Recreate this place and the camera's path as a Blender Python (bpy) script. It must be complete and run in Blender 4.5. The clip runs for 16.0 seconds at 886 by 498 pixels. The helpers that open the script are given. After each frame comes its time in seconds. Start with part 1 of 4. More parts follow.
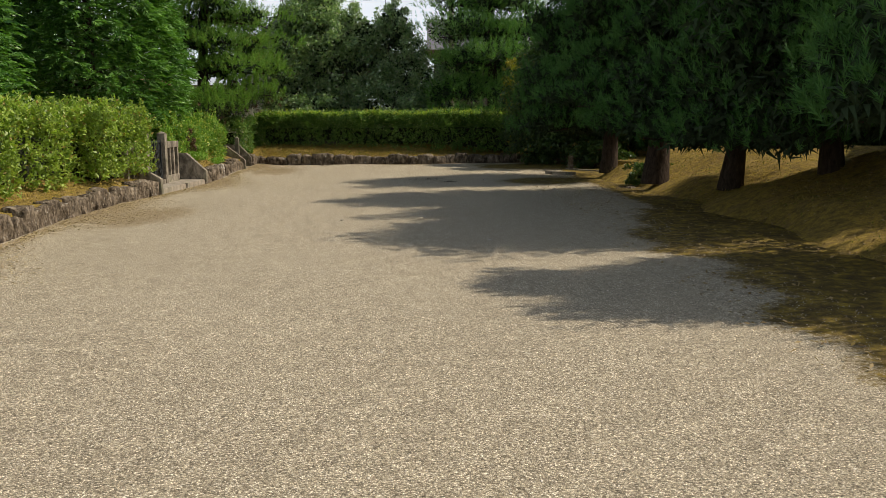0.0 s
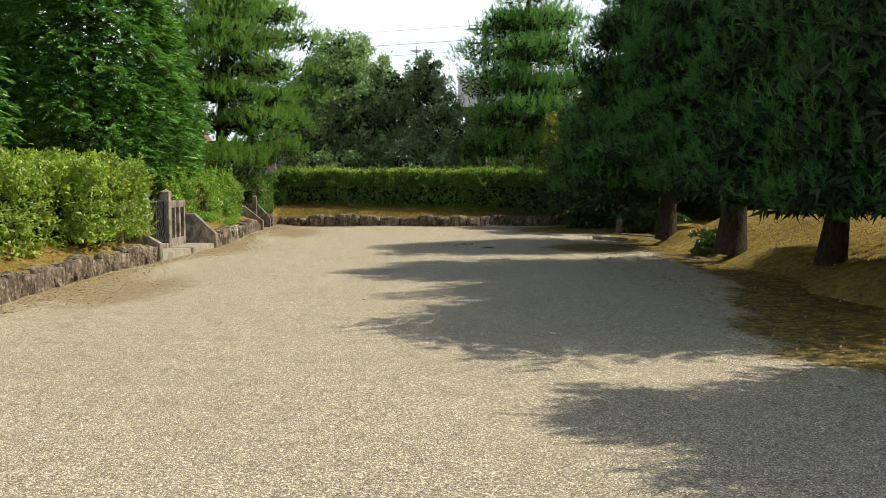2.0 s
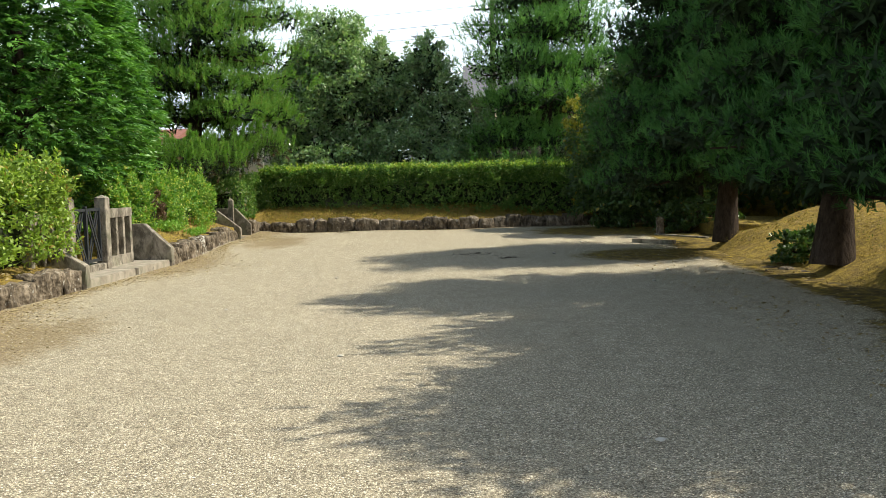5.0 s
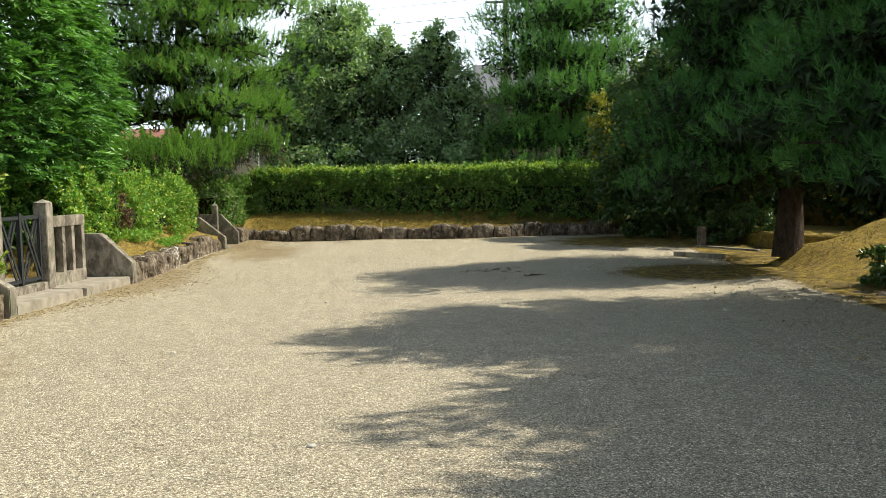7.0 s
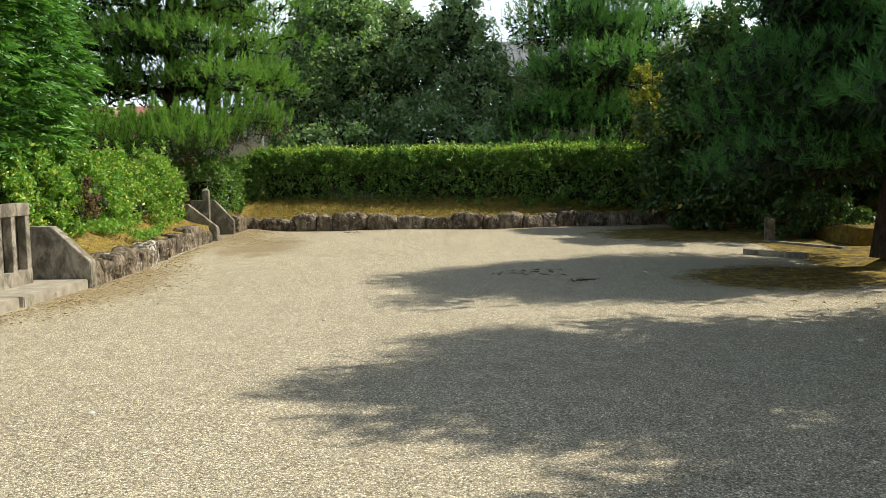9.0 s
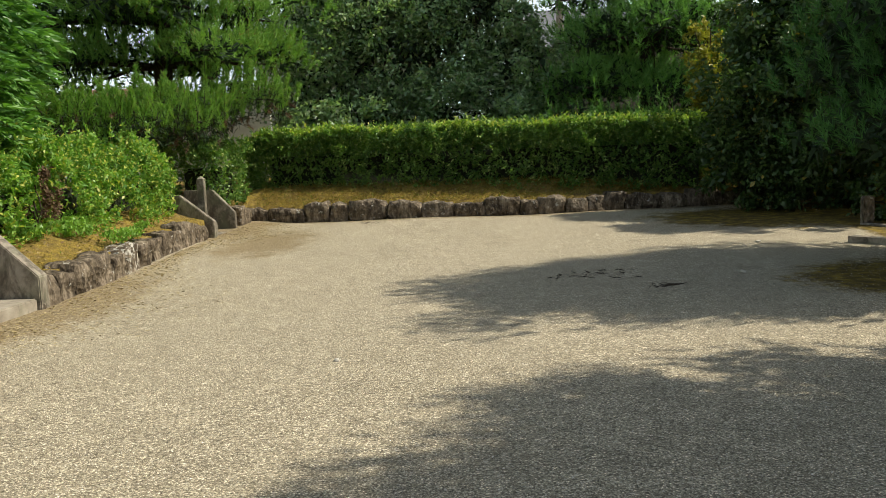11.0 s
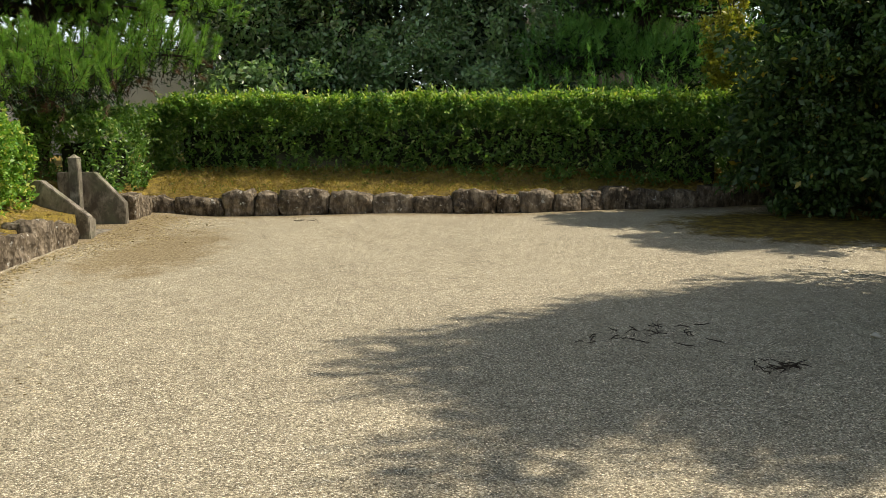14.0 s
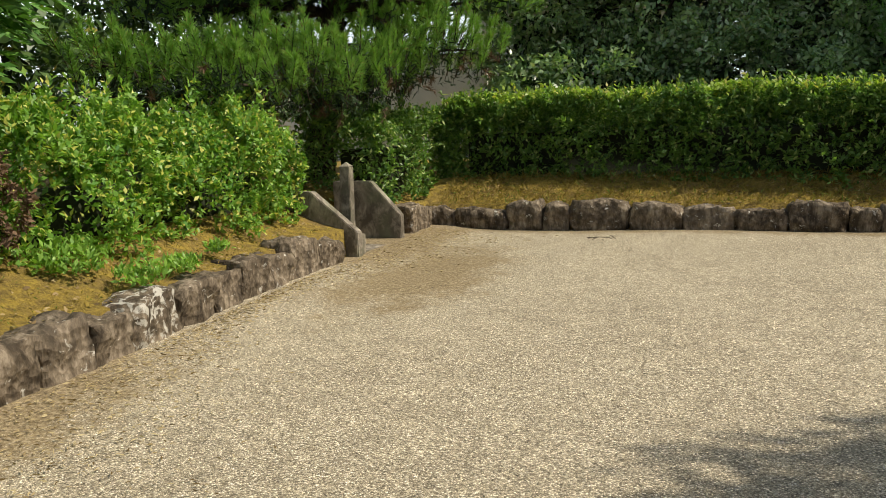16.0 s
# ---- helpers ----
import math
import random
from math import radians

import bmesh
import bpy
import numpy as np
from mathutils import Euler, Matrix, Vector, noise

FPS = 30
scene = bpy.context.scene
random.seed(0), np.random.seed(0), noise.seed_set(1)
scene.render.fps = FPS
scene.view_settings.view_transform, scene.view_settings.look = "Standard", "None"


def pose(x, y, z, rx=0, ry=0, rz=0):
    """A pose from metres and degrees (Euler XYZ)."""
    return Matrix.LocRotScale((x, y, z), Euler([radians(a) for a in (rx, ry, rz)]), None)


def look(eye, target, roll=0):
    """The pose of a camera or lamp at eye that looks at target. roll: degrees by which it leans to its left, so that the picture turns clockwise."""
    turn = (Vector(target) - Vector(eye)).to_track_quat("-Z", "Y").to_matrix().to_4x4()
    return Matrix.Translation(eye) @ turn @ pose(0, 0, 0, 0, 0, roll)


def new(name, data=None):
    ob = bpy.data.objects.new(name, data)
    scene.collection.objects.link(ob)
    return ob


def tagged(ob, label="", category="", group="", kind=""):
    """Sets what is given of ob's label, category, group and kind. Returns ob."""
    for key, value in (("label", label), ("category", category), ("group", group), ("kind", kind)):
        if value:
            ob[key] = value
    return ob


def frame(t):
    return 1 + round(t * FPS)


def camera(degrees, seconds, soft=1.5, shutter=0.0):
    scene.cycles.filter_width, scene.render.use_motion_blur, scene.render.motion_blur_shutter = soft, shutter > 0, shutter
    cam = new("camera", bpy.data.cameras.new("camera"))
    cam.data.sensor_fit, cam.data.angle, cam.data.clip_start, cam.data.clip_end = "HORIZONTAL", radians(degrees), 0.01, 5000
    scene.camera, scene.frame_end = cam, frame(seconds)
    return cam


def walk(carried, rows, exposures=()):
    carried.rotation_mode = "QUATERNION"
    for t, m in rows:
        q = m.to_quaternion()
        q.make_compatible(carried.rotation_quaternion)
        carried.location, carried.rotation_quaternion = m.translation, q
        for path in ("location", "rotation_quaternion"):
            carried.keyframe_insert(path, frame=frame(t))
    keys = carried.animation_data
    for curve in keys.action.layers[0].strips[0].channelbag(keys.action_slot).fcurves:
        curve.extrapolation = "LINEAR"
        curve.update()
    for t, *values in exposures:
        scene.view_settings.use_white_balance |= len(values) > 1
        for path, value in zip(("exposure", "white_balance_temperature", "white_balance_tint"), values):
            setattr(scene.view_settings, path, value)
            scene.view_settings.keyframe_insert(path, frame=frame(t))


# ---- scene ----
cam = camera(54.8, 16.0, 0.6)
METRES, EYE, TILT, LEAN, TURN = 19.2, 1.5, 0.0, 0.0, 0.0
ROWS = [
    (0.0, 0.0, 0.0, 0.0, -0.04, -8.31, 0.28),
    (0.5, -0.0047, 0.0322, 0.0013, 0.39, -7.71, 0.25),
    (1.0, -0.0065, 0.0644, 0.0008, 0.88, -6.3, -0.19),
    (1.5, -0.0109, 0.0968, 0.001, 1.42, -5.31, 0.04),
    (2.0, -0.0125, 0.1304, 0.0003, 1.78, -4.4, -0.13),
    (2.5, -0.0163, 0.1635, 0.0007, 1.88, -3.62, 0.22),
    (3.0, -0.0169, 0.1969, 0.0007, 1.63, -3.64, 0.32),
    (3.5, -0.0199, 0.2287, 0.0006, 1.7, -3.76, 0.67),
    (4.0, -0.021, 0.2607, -0.0002, 1.81, -4.35, 0.99),
    (6.5, -0.0289, 0.4219, 0.0, 2.45, -4.7, 1.1),
    (7.0, -0.0321, 0.4551, -0.0014, 2.57, -4.32, 0.99),
    (7.5, -0.0319, 0.4881, -0.0012, 2.75, -4.37, 0.55),
    (8.0, -0.0365, 0.5199, -0.0016, 3.1, -5.07, 0.52),
    (8.5, -0.0403, 0.5532, -0.001, 3.29, -5.66, 0.25),
    (9.0, -0.0472, 0.5844, -0.0009, 3.59, -5.45, 0.73),
    (11.5, -0.0714, 0.7378, -0.0013, 4.67, -7.24, 2.21),
    (12.0, -0.0743, 0.7683, -0.0005, 3.63, -7.56, 1.47),
    (12.5, -0.0795, 0.7982, -0.0006, 2.72, -7.65, 0.59),
    (13.0, -0.0838, 0.8297, 0.0, 1.66, -7.87, -0.21),
    (13.5, -0.0893, 0.8601, -0.001, 1.28, -7.87, -0.06),
    (14.0, -0.0909, 0.8897, 0.0001, 1.32, -8.41, 0.34),
    (14.5, -0.0955, 0.9166, 0.0009, 3.52, -8.56, 0.95),
    (15.0, -0.0969, 0.9432, -0.0, 7.42, -8.35, 1.25),
    (15.5, -0.1029, 0.9675, -0.0006, 13.6, -8.23, 1.74),
    (16.0, -0.1093, 0.9913, -0.0011, 20.93, -8.0, 1.69),
]
walk(cam, [(t, pose(0, 0, EYE, TILT, LEAN, TURN) @ pose(METRES * x, METRES * y, METRES * z, 90 + pitch, roll, yaw)) for t, x, y, z, yaw, pitch, roll in ROWS], [
    (0.0, -0.26, 6550, 13), (1.5, 0.05, 6450, 10), (2.5, 0.25, 6300, 8), (4.0, 0.36, 6200, 6.5), (6.5, 0.42, 6200, 6.5), (9.0, 0.38, 6200, 6.5),
    (11.5, 0.12, 6400, 8), (13.0, 0.18, 6450, 9), (15.0, 0.22, 6500, 9), (16.0, 0.12, 6500, 10)])

# ---- light ----
SUN_DIR = Vector((0.85, 0.18, 1.0)).normalized()
sun_data = bpy.data.lights.new("sun", "SUN")
sun_data.energy, sun_data.angle, sun_data.color = 5.0, radians(0.6), (1.0, 0.905, 0.74)
sun = new("sun", sun_data)
sun.matrix_world = look(SUN_DIR * 60, (0, 0, 0))
world = bpy.data.worlds.new("sky")
scene.world = world
world.use_nodes = True


def build_sky():
    nt = world.node_tree
    nt.nodes.clear()
    out = nt.nodes.new("ShaderNodeOutputWorld")
    bg = nt.nodes.new("ShaderNodeBackground")
    sky = nt.nodes.new("ShaderNodeTexSky")
    sky.sky_type, sky.sun_disc = "NISHITA", False
    sky.sun_elevation = math.asin(SUN_DIR.z)
    sky.sun_rotation = math.atan2(SUN_DIR.x, SUN_DIR.y)
    sky.air_density, sky.dust_density, sky.ozone_density = 1.2, 2.0, 1.0
    co = nt.nodes.new("ShaderNodeTexCoord")
    mp = nt.nodes.new("ShaderNodeMapping")
    mp.inputs["Scale"].default_value = (1.2, 1.2, 4.0)
    no = nt.nodes.new("ShaderNodeTexNoise")
    no.inputs["Scale"].default_value, no.inputs["Detail"].default_value = 1.6, 6
    ramp = nt.nodes.new("ShaderNodeValToRGB")
    ramp.color_ramp.elements[0].position, ramp.color_ramp.elements[1].position = 0.3, 0.52
    mix = nt.nodes.new("ShaderNodeMixRGB")
    mix.inputs["Color2"].default_value = (11.6, 12.6, 13.4, 1)
    nt.links.new(co.outputs["Generated"], mp.inputs["Vector"])
    nt.links.new(mp.outputs["Vector"], no.inputs["Vector"])
    nt.links.new(no.outputs["Fac"], ramp.inputs["Fac"])
    sep = nt.nodes.new("ShaderNodeSeparateXYZ")
    nt.links.new(co.outputs["Generated"], sep.inputs["Vector"])
    high = nt.nodes.new("ShaderNodeMapRange")
    for key, value in (("From Min", 0.25), ("From Max", 0.75), ("To Min", 1.0), ("To Max", 0.12)):
        high.inputs[key].default_value = value
    nt.links.new(sep.outputs["Z"], high.inputs["Value"])
    mul = nt.nodes.new("ShaderNodeMath")
    mul.operation = "MULTIPLY"
    nt.links.new(ramp.outputs["Color"], mul.inputs[0])
    nt.links.new(high.outputs["Result"], mul.inputs[1])
    nt.links.new(mul.outputs["Value"], mix.inputs["Fac"])
    nt.links.new(sky.outputs["Color"], mix.inputs["Color1"])
    nt.links.new(mix.outputs["Color"], bg.inputs["Color"])
    bg.inputs["Strength"].default_value = 0.085
    nt.links.new(bg.outputs["Background"], out.inputs["Surface"])


build_sky()


# ---- materials ----
class Nodes:
    """Short hand for one node material."""

    def __init__(self, name, rough=0.8, spec=0.3):
        self.mat = bpy.data.materials.new(name)
        self.mat.use_nodes = True
        self.nt = self.mat.node_tree
        self.bsdf = self.nt.nodes["Principled BSDF"]
        self.bsdf.inputs["Roughness"].default_value = rough
        self.bsdf.inputs["Specular IOR Level"].default_value = spec
        self.pos = self.nt.nodes.new("ShaderNodeTexCoord").outputs["Object"]

    def node(self, kind, **values):
        n = self.nt.nodes.new(kind)
        for k, v in values.items():
            n.inputs[k].default_value = v
        return n

    def link(self, a, b):
        self.nt.links.new(a, b)

    def world_pos(self):
        self.pos = self.nt.nodes.new("ShaderNodeNewGeometry").outputs["Position"]
        return self

    def noise(self, scale, detail=4.0, rough=0.6, stretch=None, distort=0.0):
        n = self.node("ShaderNodeTexNoise", Scale=scale, Detail=detail, Roughness=rough, Distortion=distort)
        src = self.pos
        if stretch:
            m = self.node("ShaderNodeMapping", Scale=stretch)
            self.link(src, m.inputs["Vector"])
            src = m.outputs["Vector"]
        self.link(src, n.inputs["Vector"])
        return n.outputs["Fac"]

    def voronoi(self, scale, feature="F1", out="Color", randomness=1.0):
        n = self.node("ShaderNodeTexVoronoi", Scale=scale, Randomness=randomness)
        n.feature = feature
        self.link(self.pos, n.inputs["Vector"])
        return n.outputs[out]

    def ramp(self, fac, *stops):
        n = self.nt.nodes.new("ShaderNodeValToRGB")
        el = n.color_ramp.elements
        while len(el) < len(stops):
            el.new(0.5)
        for e, (p, c) in zip(el, stops):
            e.position = p
            e.color = (*c, 1) if isinstance(c, tuple) else (c, c, c, 1)
        self.link(fac, n.inputs["Fac"])
        return n.outputs["Color"]

    def mix(self, fac, a, b, mode="MIX"):
        n = self.nt.nodes.new("ShaderNodeMixRGB")
        n.blend_type = mode
        for key, v in (("Fac", fac), ("Color1", a), ("Color2", b)):
            if isinstance(v, (int, float)):
                n.inputs[key].default_value = v if key == "Fac" else (v, v, v, 1)
            elif isinstance(v, tuple):
                n.inputs[key].default_value = (*v, 1)
            else:
                self.link(v, n.inputs[key])
        return n.outputs["Color"]

    def math(self, op, a, b=0.0):
        n = self.nt.nodes.new("ShaderNodeMath")
        n.operation = op
        for i, v in enumerate((a, b)):
            if isinstance(v, (int, float)):
                n.inputs[i].default_value = v
            else:
                self.link(v, n.inputs[i])
        return n.outputs["Value"]

    def island(self):
        return self.nt.nodes.new("ShaderNodeNewGeometry").outputs["Random Per Island"]

    def own(self):
        return self.nt.nodes.new("ShaderNodeObjectInfo").outputs["Random"]

    def attribute(self, name):
        n = self.nt.nodes.new("ShaderNodeAttribute")
        n.attribute_name = name
        return n.outputs["Fac"]

    def done(self, color, bump=None, strength=0.5, distance=0.02):
        if isinstance(color, tuple):
            self.bsdf.inputs["Base Color"].default_value = (*color, 1)
        else:
            self.link(color, self.bsdf.inputs["Base Color"])
        if bump is not None:
            b = self.node("ShaderNodeBump", Strength=strength, Distance=distance)
            self.link(bump, b.inputs["Height"])
            self.link(b.outputs["Normal"], self.bsdf.inputs["Normal"])
        return self.mat


def leaf_material(name, dark, light, odd=None, odd_share=0.0, through_share=0.3, rough=0.45, spec=0.4, patch=1.3, even=0.55):
    """Leaves: every leaf has its own tone, and the tone drifts through the crown; some light comes through."""
    n = Nodes(name, rough, spec).world_pos()
    tone = n.mix(even, n.island(), n.noise(patch, 3.0))
    col = n.ramp(tone, (0.2, dark), (0.8, light))
    if odd:
        pick = n.math("LESS_THAN", n.math("FRACT", n.math("MULTIPLY", n.island(), 7.31)), odd_share)
        col = n.mix(pick, col, odd)
    mat = n.done(col)
    tr = n.nt.nodes.new("ShaderNodeBsdfTranslucent")
    n.link(n.mix(1.0, col, (1.5, 1.7, 0.7), "MULTIPLY"), tr.inputs["Color"])
    ms = n.node("ShaderNodeMixShader", Fac=through_share)
    n.link(n.bsdf.outputs["BSDF"], ms.inputs[1])
    n.link(tr.outputs["BSDF"], ms.inputs[2])
    n.link(ms.outputs["Shader"], n.nt.nodes["Material Output"].inputs["Surface"])
    return mat


def gravel_material():
    n = Nodes("gravel", 0.85, 0.25).world_pos()
    grit = n.voronoi(132.0)
    grey = n.nt.nodes.new("ShaderNodeSeparateColor")
    n.link(grit, grey.inputs["Color"])
    col = n.ramp(grey.outputs["Red"], (0.0, (0.15, 0.122, 0.082)), (0.3, (0.3, 0.256, 0.178)), (0.78, (0.44, 0.384, 0.268)), (1.0, (0.82, 0.74, 0.58)))
    # Grain centres lighter, gaps darker: crevice shade put into the gravel colour.
    dirt_gap_shade = n.voronoi(132.0, "F1", "Distance")
    col = n.mix(1.0, col, n.ramp(dirt_gap_shade, (0.3, 1.25), (0.8, 0.7)), "MULTIPLY")
    col = n.mix(n.ramp(n.noise(0.7, 5.0), (0.35, 0.0), (0.75, 0.4)), col, n.mix(1.0, col, (0.82, 0.8, 0.78), "MULTIPLY"))
    moss = n.ramp(n.noise(6.0, 7.0, 0.75), (0.34, (0.05, 0.035, 0.013)), (0.5, (0.13, 0.09, 0.018)), (0.68, (0.36, 0.255, 0.03)))
    litter = n.ramp(n.noise(38.0, 5.0, 0.7), (0.34, (0.07, 0.05, 0.025)), (0.5, (0.23, 0.17, 0.085)), (0.66, (0.42, 0.34, 0.21)))
    edge = n.math("MULTIPLY", n.math("SUBTRACT", n.mix(0.5, n.noise(2.6, 6.0, 0.7), n.noise(22.0, 6.0, 0.75)), 0.5), 1.7)
    mf = n.ramp(n.math("ADD", n.attribute("moss"), edge), (0.42, 0.0), (0.6, 1.0))
    lf = n.ramp(n.math("ADD", n.math("MULTIPLY", n.attribute("litter"), 1.05), n.math("MULTIPLY", edge, 1.7)), (0.4, 0.0), (0.8, 0.85))
    col = n.mix(1.0, col, n.ramp(n.mix(0.22, n.noise(66.0, 4.0, 0.85), n.noise(25.0, 5.0, 0.8)), (0.4, 0.42), (0.6, 1.56)), "MULTIPLY")
    col = n.mix(1.0, col, n.ramp(n.noise(4.5, 6.0, 0.75), (0.36, 0.86), (0.62, 1.1)), "MULTIPLY")
    col = n.mix(lf, col, litter)
    col = n.mix(mf, col, moss)
    bump = n.mix(0.5, n.math("SUBTRACT", 1.0, dirt_gap_shade), n.noise(34.0, 6.0, 0.8))
    return n.done(col, bump, 0.9, 0.012)


def moss_material():
    n = Nodes("moss", 0.95, 0.1).world_pos()
    col = n.ramp(n.noise(8.0, 8.0, 0.8), (0.38, (0.07, 0.05, 0.014)), (0.48, (0.22, 0.16, 0.03)), (0.6, (0.44, 0.32, 0.04)), (0.8, (0.46, 0.38, 0.09)))
    speck = n.ramp(n.noise(55.0, 3.0, 0.7), (0.35, (0.14, 0.09, 0.045)), (0.6, (0.34, 0.25, 0.09)))
    col = n.mix(0.4, col, speck)
    dry = n.ramp(n.noise(2.2, 5.0, 0.7), (0.48, 0.0), (0.72, 0.5))
    col = n.mix(dry, col, (0.3, 0.2, 0.09))
    return n.done(col, n.mix(0.5, n.noise(45.0, 5.0, 0.75), n.noise(9.0, 5.0, 0.7)), 1.0, 0.06)


def stone_material(name="wall_stone", bare=0.63):
    n = Nodes(name, 0.9, 0.2).world_pos()
    base = n.ramp(n.own(), (0.0, (0.075, 0.056, 0.038)), (0.6, (0.14, 0.108, 0.075)), (1.0, (0.23, 0.185, 0.135)))
    col = n.mix(0.6, base, n.ramp(n.noise(9.0, 6.0, 0.7, (1, 1, 0.45)), (0.4, (0.025, 0.02, 0.014)), (0.52, (0.17, 0.135, 0.095)), (0.64, (0.42, 0.35, 0.26))))
    lichen = n.ramp(n.noise(13.0, 4.0, 0.6, None, 0.6), (bare, 0.0), (bare + 0.06, 0.8))
    col = n.mix(lichen, col, (0.55, 0.53, 0.47))
    return n.done(col, n.mix(0.5, n.noise(12.0, 8.0, 0.75, (1, 1, 0.5)), n.voronoi(17.0, "F1", "Distance")), 1.0, 0.05)


def concrete_material(name="weathered_concrete", dirt_gap_shade=0.42):
    n = Nodes(name, 0.88, 0.25).world_pos()
    col = n.ramp(n.noise(5.0, 5.0), (0.3, (0.22, 0.188, 0.145)), (0.65, (0.4, 0.355, 0.285)))
    streak = n.ramp(n.noise(6.0, 7.0, 0.75, (1, 1, 0.6), 0.5), (dirt_gap_shade, 0.0), (dirt_gap_shade + 0.18, 0.9))
    col = n.mix(streak, col, (0.085, 0.072, 0.055))
    algae = n.ramp(n.noise(2.7, 4.0, 0.6), (0.5, 0.0), (0.7, 0.5))
    col = n.mix(algae, col, (0.2, 0.21, 0.13))
    return n.done(col, n.noise(60.0, 5.0, 0.7), 0.5, 0.006)


def bark_material():
    n = Nodes("pine_bark", 0.95, 0.1).world_pos()
    col = n.ramp(n.noise(16.0, 6.0, 0.7, (1, 1, 0.35)), (0.3, (0.018, 0.014, 0.011)), (0.6, (0.075, 0.055, 0.042)), (0.8, (0.14, 0.105, 0.08)))
    return n.done(col, n.noise(16.0, 6.0, 0.7, (1, 1, 0.35)), 1.0, 0.04)


def plain(name, color, rough=0.7, metal=0.0, vary=0.25, scale=4.0):
    n = Nodes(name, rough, 0.3).world_pos()
    n.bsdf.inputs["Metallic"].default_value = metal
    low = tuple(c * (1 - vary) for c in color)
    return n.done(n.ramp(n.noise(scale, 5.0), (0.3, low), (0.7, color)), n.noise(scale * 9, 4.0), 0.25, 0.005)


GRAVEL, MOSS, STONE, CONCRETE, BARK = gravel_material(), moss_material(), stone_material(), concrete_material(), bark_material()
def pebble_material():
    n = Nodes("pebble", 0.8, 0.3)
    return n.done(n.ramp(n.island(), (0.0, (0.16, 0.125, 0.085)), (0.35, (0.32, 0.265, 0.19)), (0.75, (0.45, 0.39, 0.29)), (1.0, (0.75, 0.7, 0.6))))


PEBBLE = pebble_material()
STEP_CONCRETE = concrete_material("worn_step_concrete", 0.55)
OLD_CONCRETE = concrete_material("stained_concrete", 0.37)
IRON = plain("dark_painted_iron", (0.055, 0.06, 0.065), 0.5, 0.4)
# Dark green of the crown fill: shade between the needles put into colour.
CROWN_SHADE = plain("inner_crown_shade", (0.034, 0.062, 0.024), 0.95, 0, 0.6, 14)
# Near-black skin of the hedge cores: inner shade put into the colour.
HEDGE_CORE_SHADE = plain("twig", (0.022, 0.028, 0.012), 0.95)
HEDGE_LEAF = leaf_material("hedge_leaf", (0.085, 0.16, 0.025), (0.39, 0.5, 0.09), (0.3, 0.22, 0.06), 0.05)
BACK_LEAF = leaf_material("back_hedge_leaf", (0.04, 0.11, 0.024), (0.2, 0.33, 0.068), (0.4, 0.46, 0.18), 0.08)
SHRUB_LEAF = leaf_material("shrub_leaf", (0.06, 0.18, 0.022), (0.28, 0.44, 0.075), (0.5, 0.5, 0.12), 0.14)
# Pine needle copies: right-hand colour darkened for shade, left-hand lightened for sun.
PINE_RIGHT = leaf_material("shaded_pine_needle", (0.024, 0.08, 0.022), (0.1, 0.235, 0.058), None, 0, 0.2, 0.65, 0.2, 2.2, 0.78)
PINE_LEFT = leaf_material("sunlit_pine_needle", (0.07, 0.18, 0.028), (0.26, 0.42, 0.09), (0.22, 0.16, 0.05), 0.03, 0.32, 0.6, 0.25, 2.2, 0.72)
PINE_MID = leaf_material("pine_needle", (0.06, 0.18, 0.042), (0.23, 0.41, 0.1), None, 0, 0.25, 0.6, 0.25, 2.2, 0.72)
CYPRESS_LEAF = leaf_material("cypress_leaf", (0.032, 0.11, 0.02), (0.15, 0.31, 0.055), None, 0, 0.25)
BROAD_LEAF = leaf_material("broad_leaf", (0.07, 0.155, 0.065), (0.38, 0.5, 0.25), (0.3, 0.34, 0.22), 0.12, 0.3, 0.3, 0.6)
DARK_LEAF = leaf_material("dark_leaf", (0.025, 0.06, 0.02), (0.11, 0.18, 0.05), (0.3, 0.24, 0.03), 0.02, 0.2, 0.35)
DEAD_LEAF = leaf_material("dead_leaf", (0.18, 0.115, 0.05), (0.42, 0.32, 0.16), None, 0, 0.1, 0.9)
DRY_GRASS = leaf_material("dry_grass", (0.16, 0.11, 0.025), (0.36, 0.27, 0.08), (0.12, 0.16, 0.03), 0.15, 0.2, 0.9, 0.1)
STRAW = leaf_material("straw", (0.26, 0.19, 0.09), (0.52, 0.43, 0.25), (0.12, 0.08, 0.03), 0.2, 0.1, 0.9, 0.1)
YELLOW_LEAF = leaf_material("yellow_leaf", (0.12, 0.13, 0.02), (0.4, 0.36, 0.05), None, 0, 0.35)
WITHERED = leaf_material("withered_leaf", (0.07, 0.04, 0.022), (0.19, 0.12, 0.07), None, 0, 0.1, 0.9)
PALE_STONE = plain("pale_stone", (0.6, 0.56, 0.48), 0.8)
# Paler leaf for hedge tops only: sunlight put into the leaf colour.
SUNLIT_TOP_LEAF = leaf_material("sunlit_hedge_top_leaf", (0.12, 0.2, 0.03), (0.38, 0.5, 0.09), (0.45, 0.42, 0.12), 0.1, 0.35)
WEED_LEAF = leaf_material("weed_leaf", (0.1, 0.22, 0.03), (0.28, 0.45, 0.08), None, 0, 0.3)


# ---- mesh helpers ----
rng = np.random.default_rng(7)


def thing(name, at=(0, 0, 0), label="", category="", group="", kind=""):
    ob = new(name)
    ob.location = at
    ob.empty_display_size = 0.2
    return tagged(ob, label, category, group, kind)


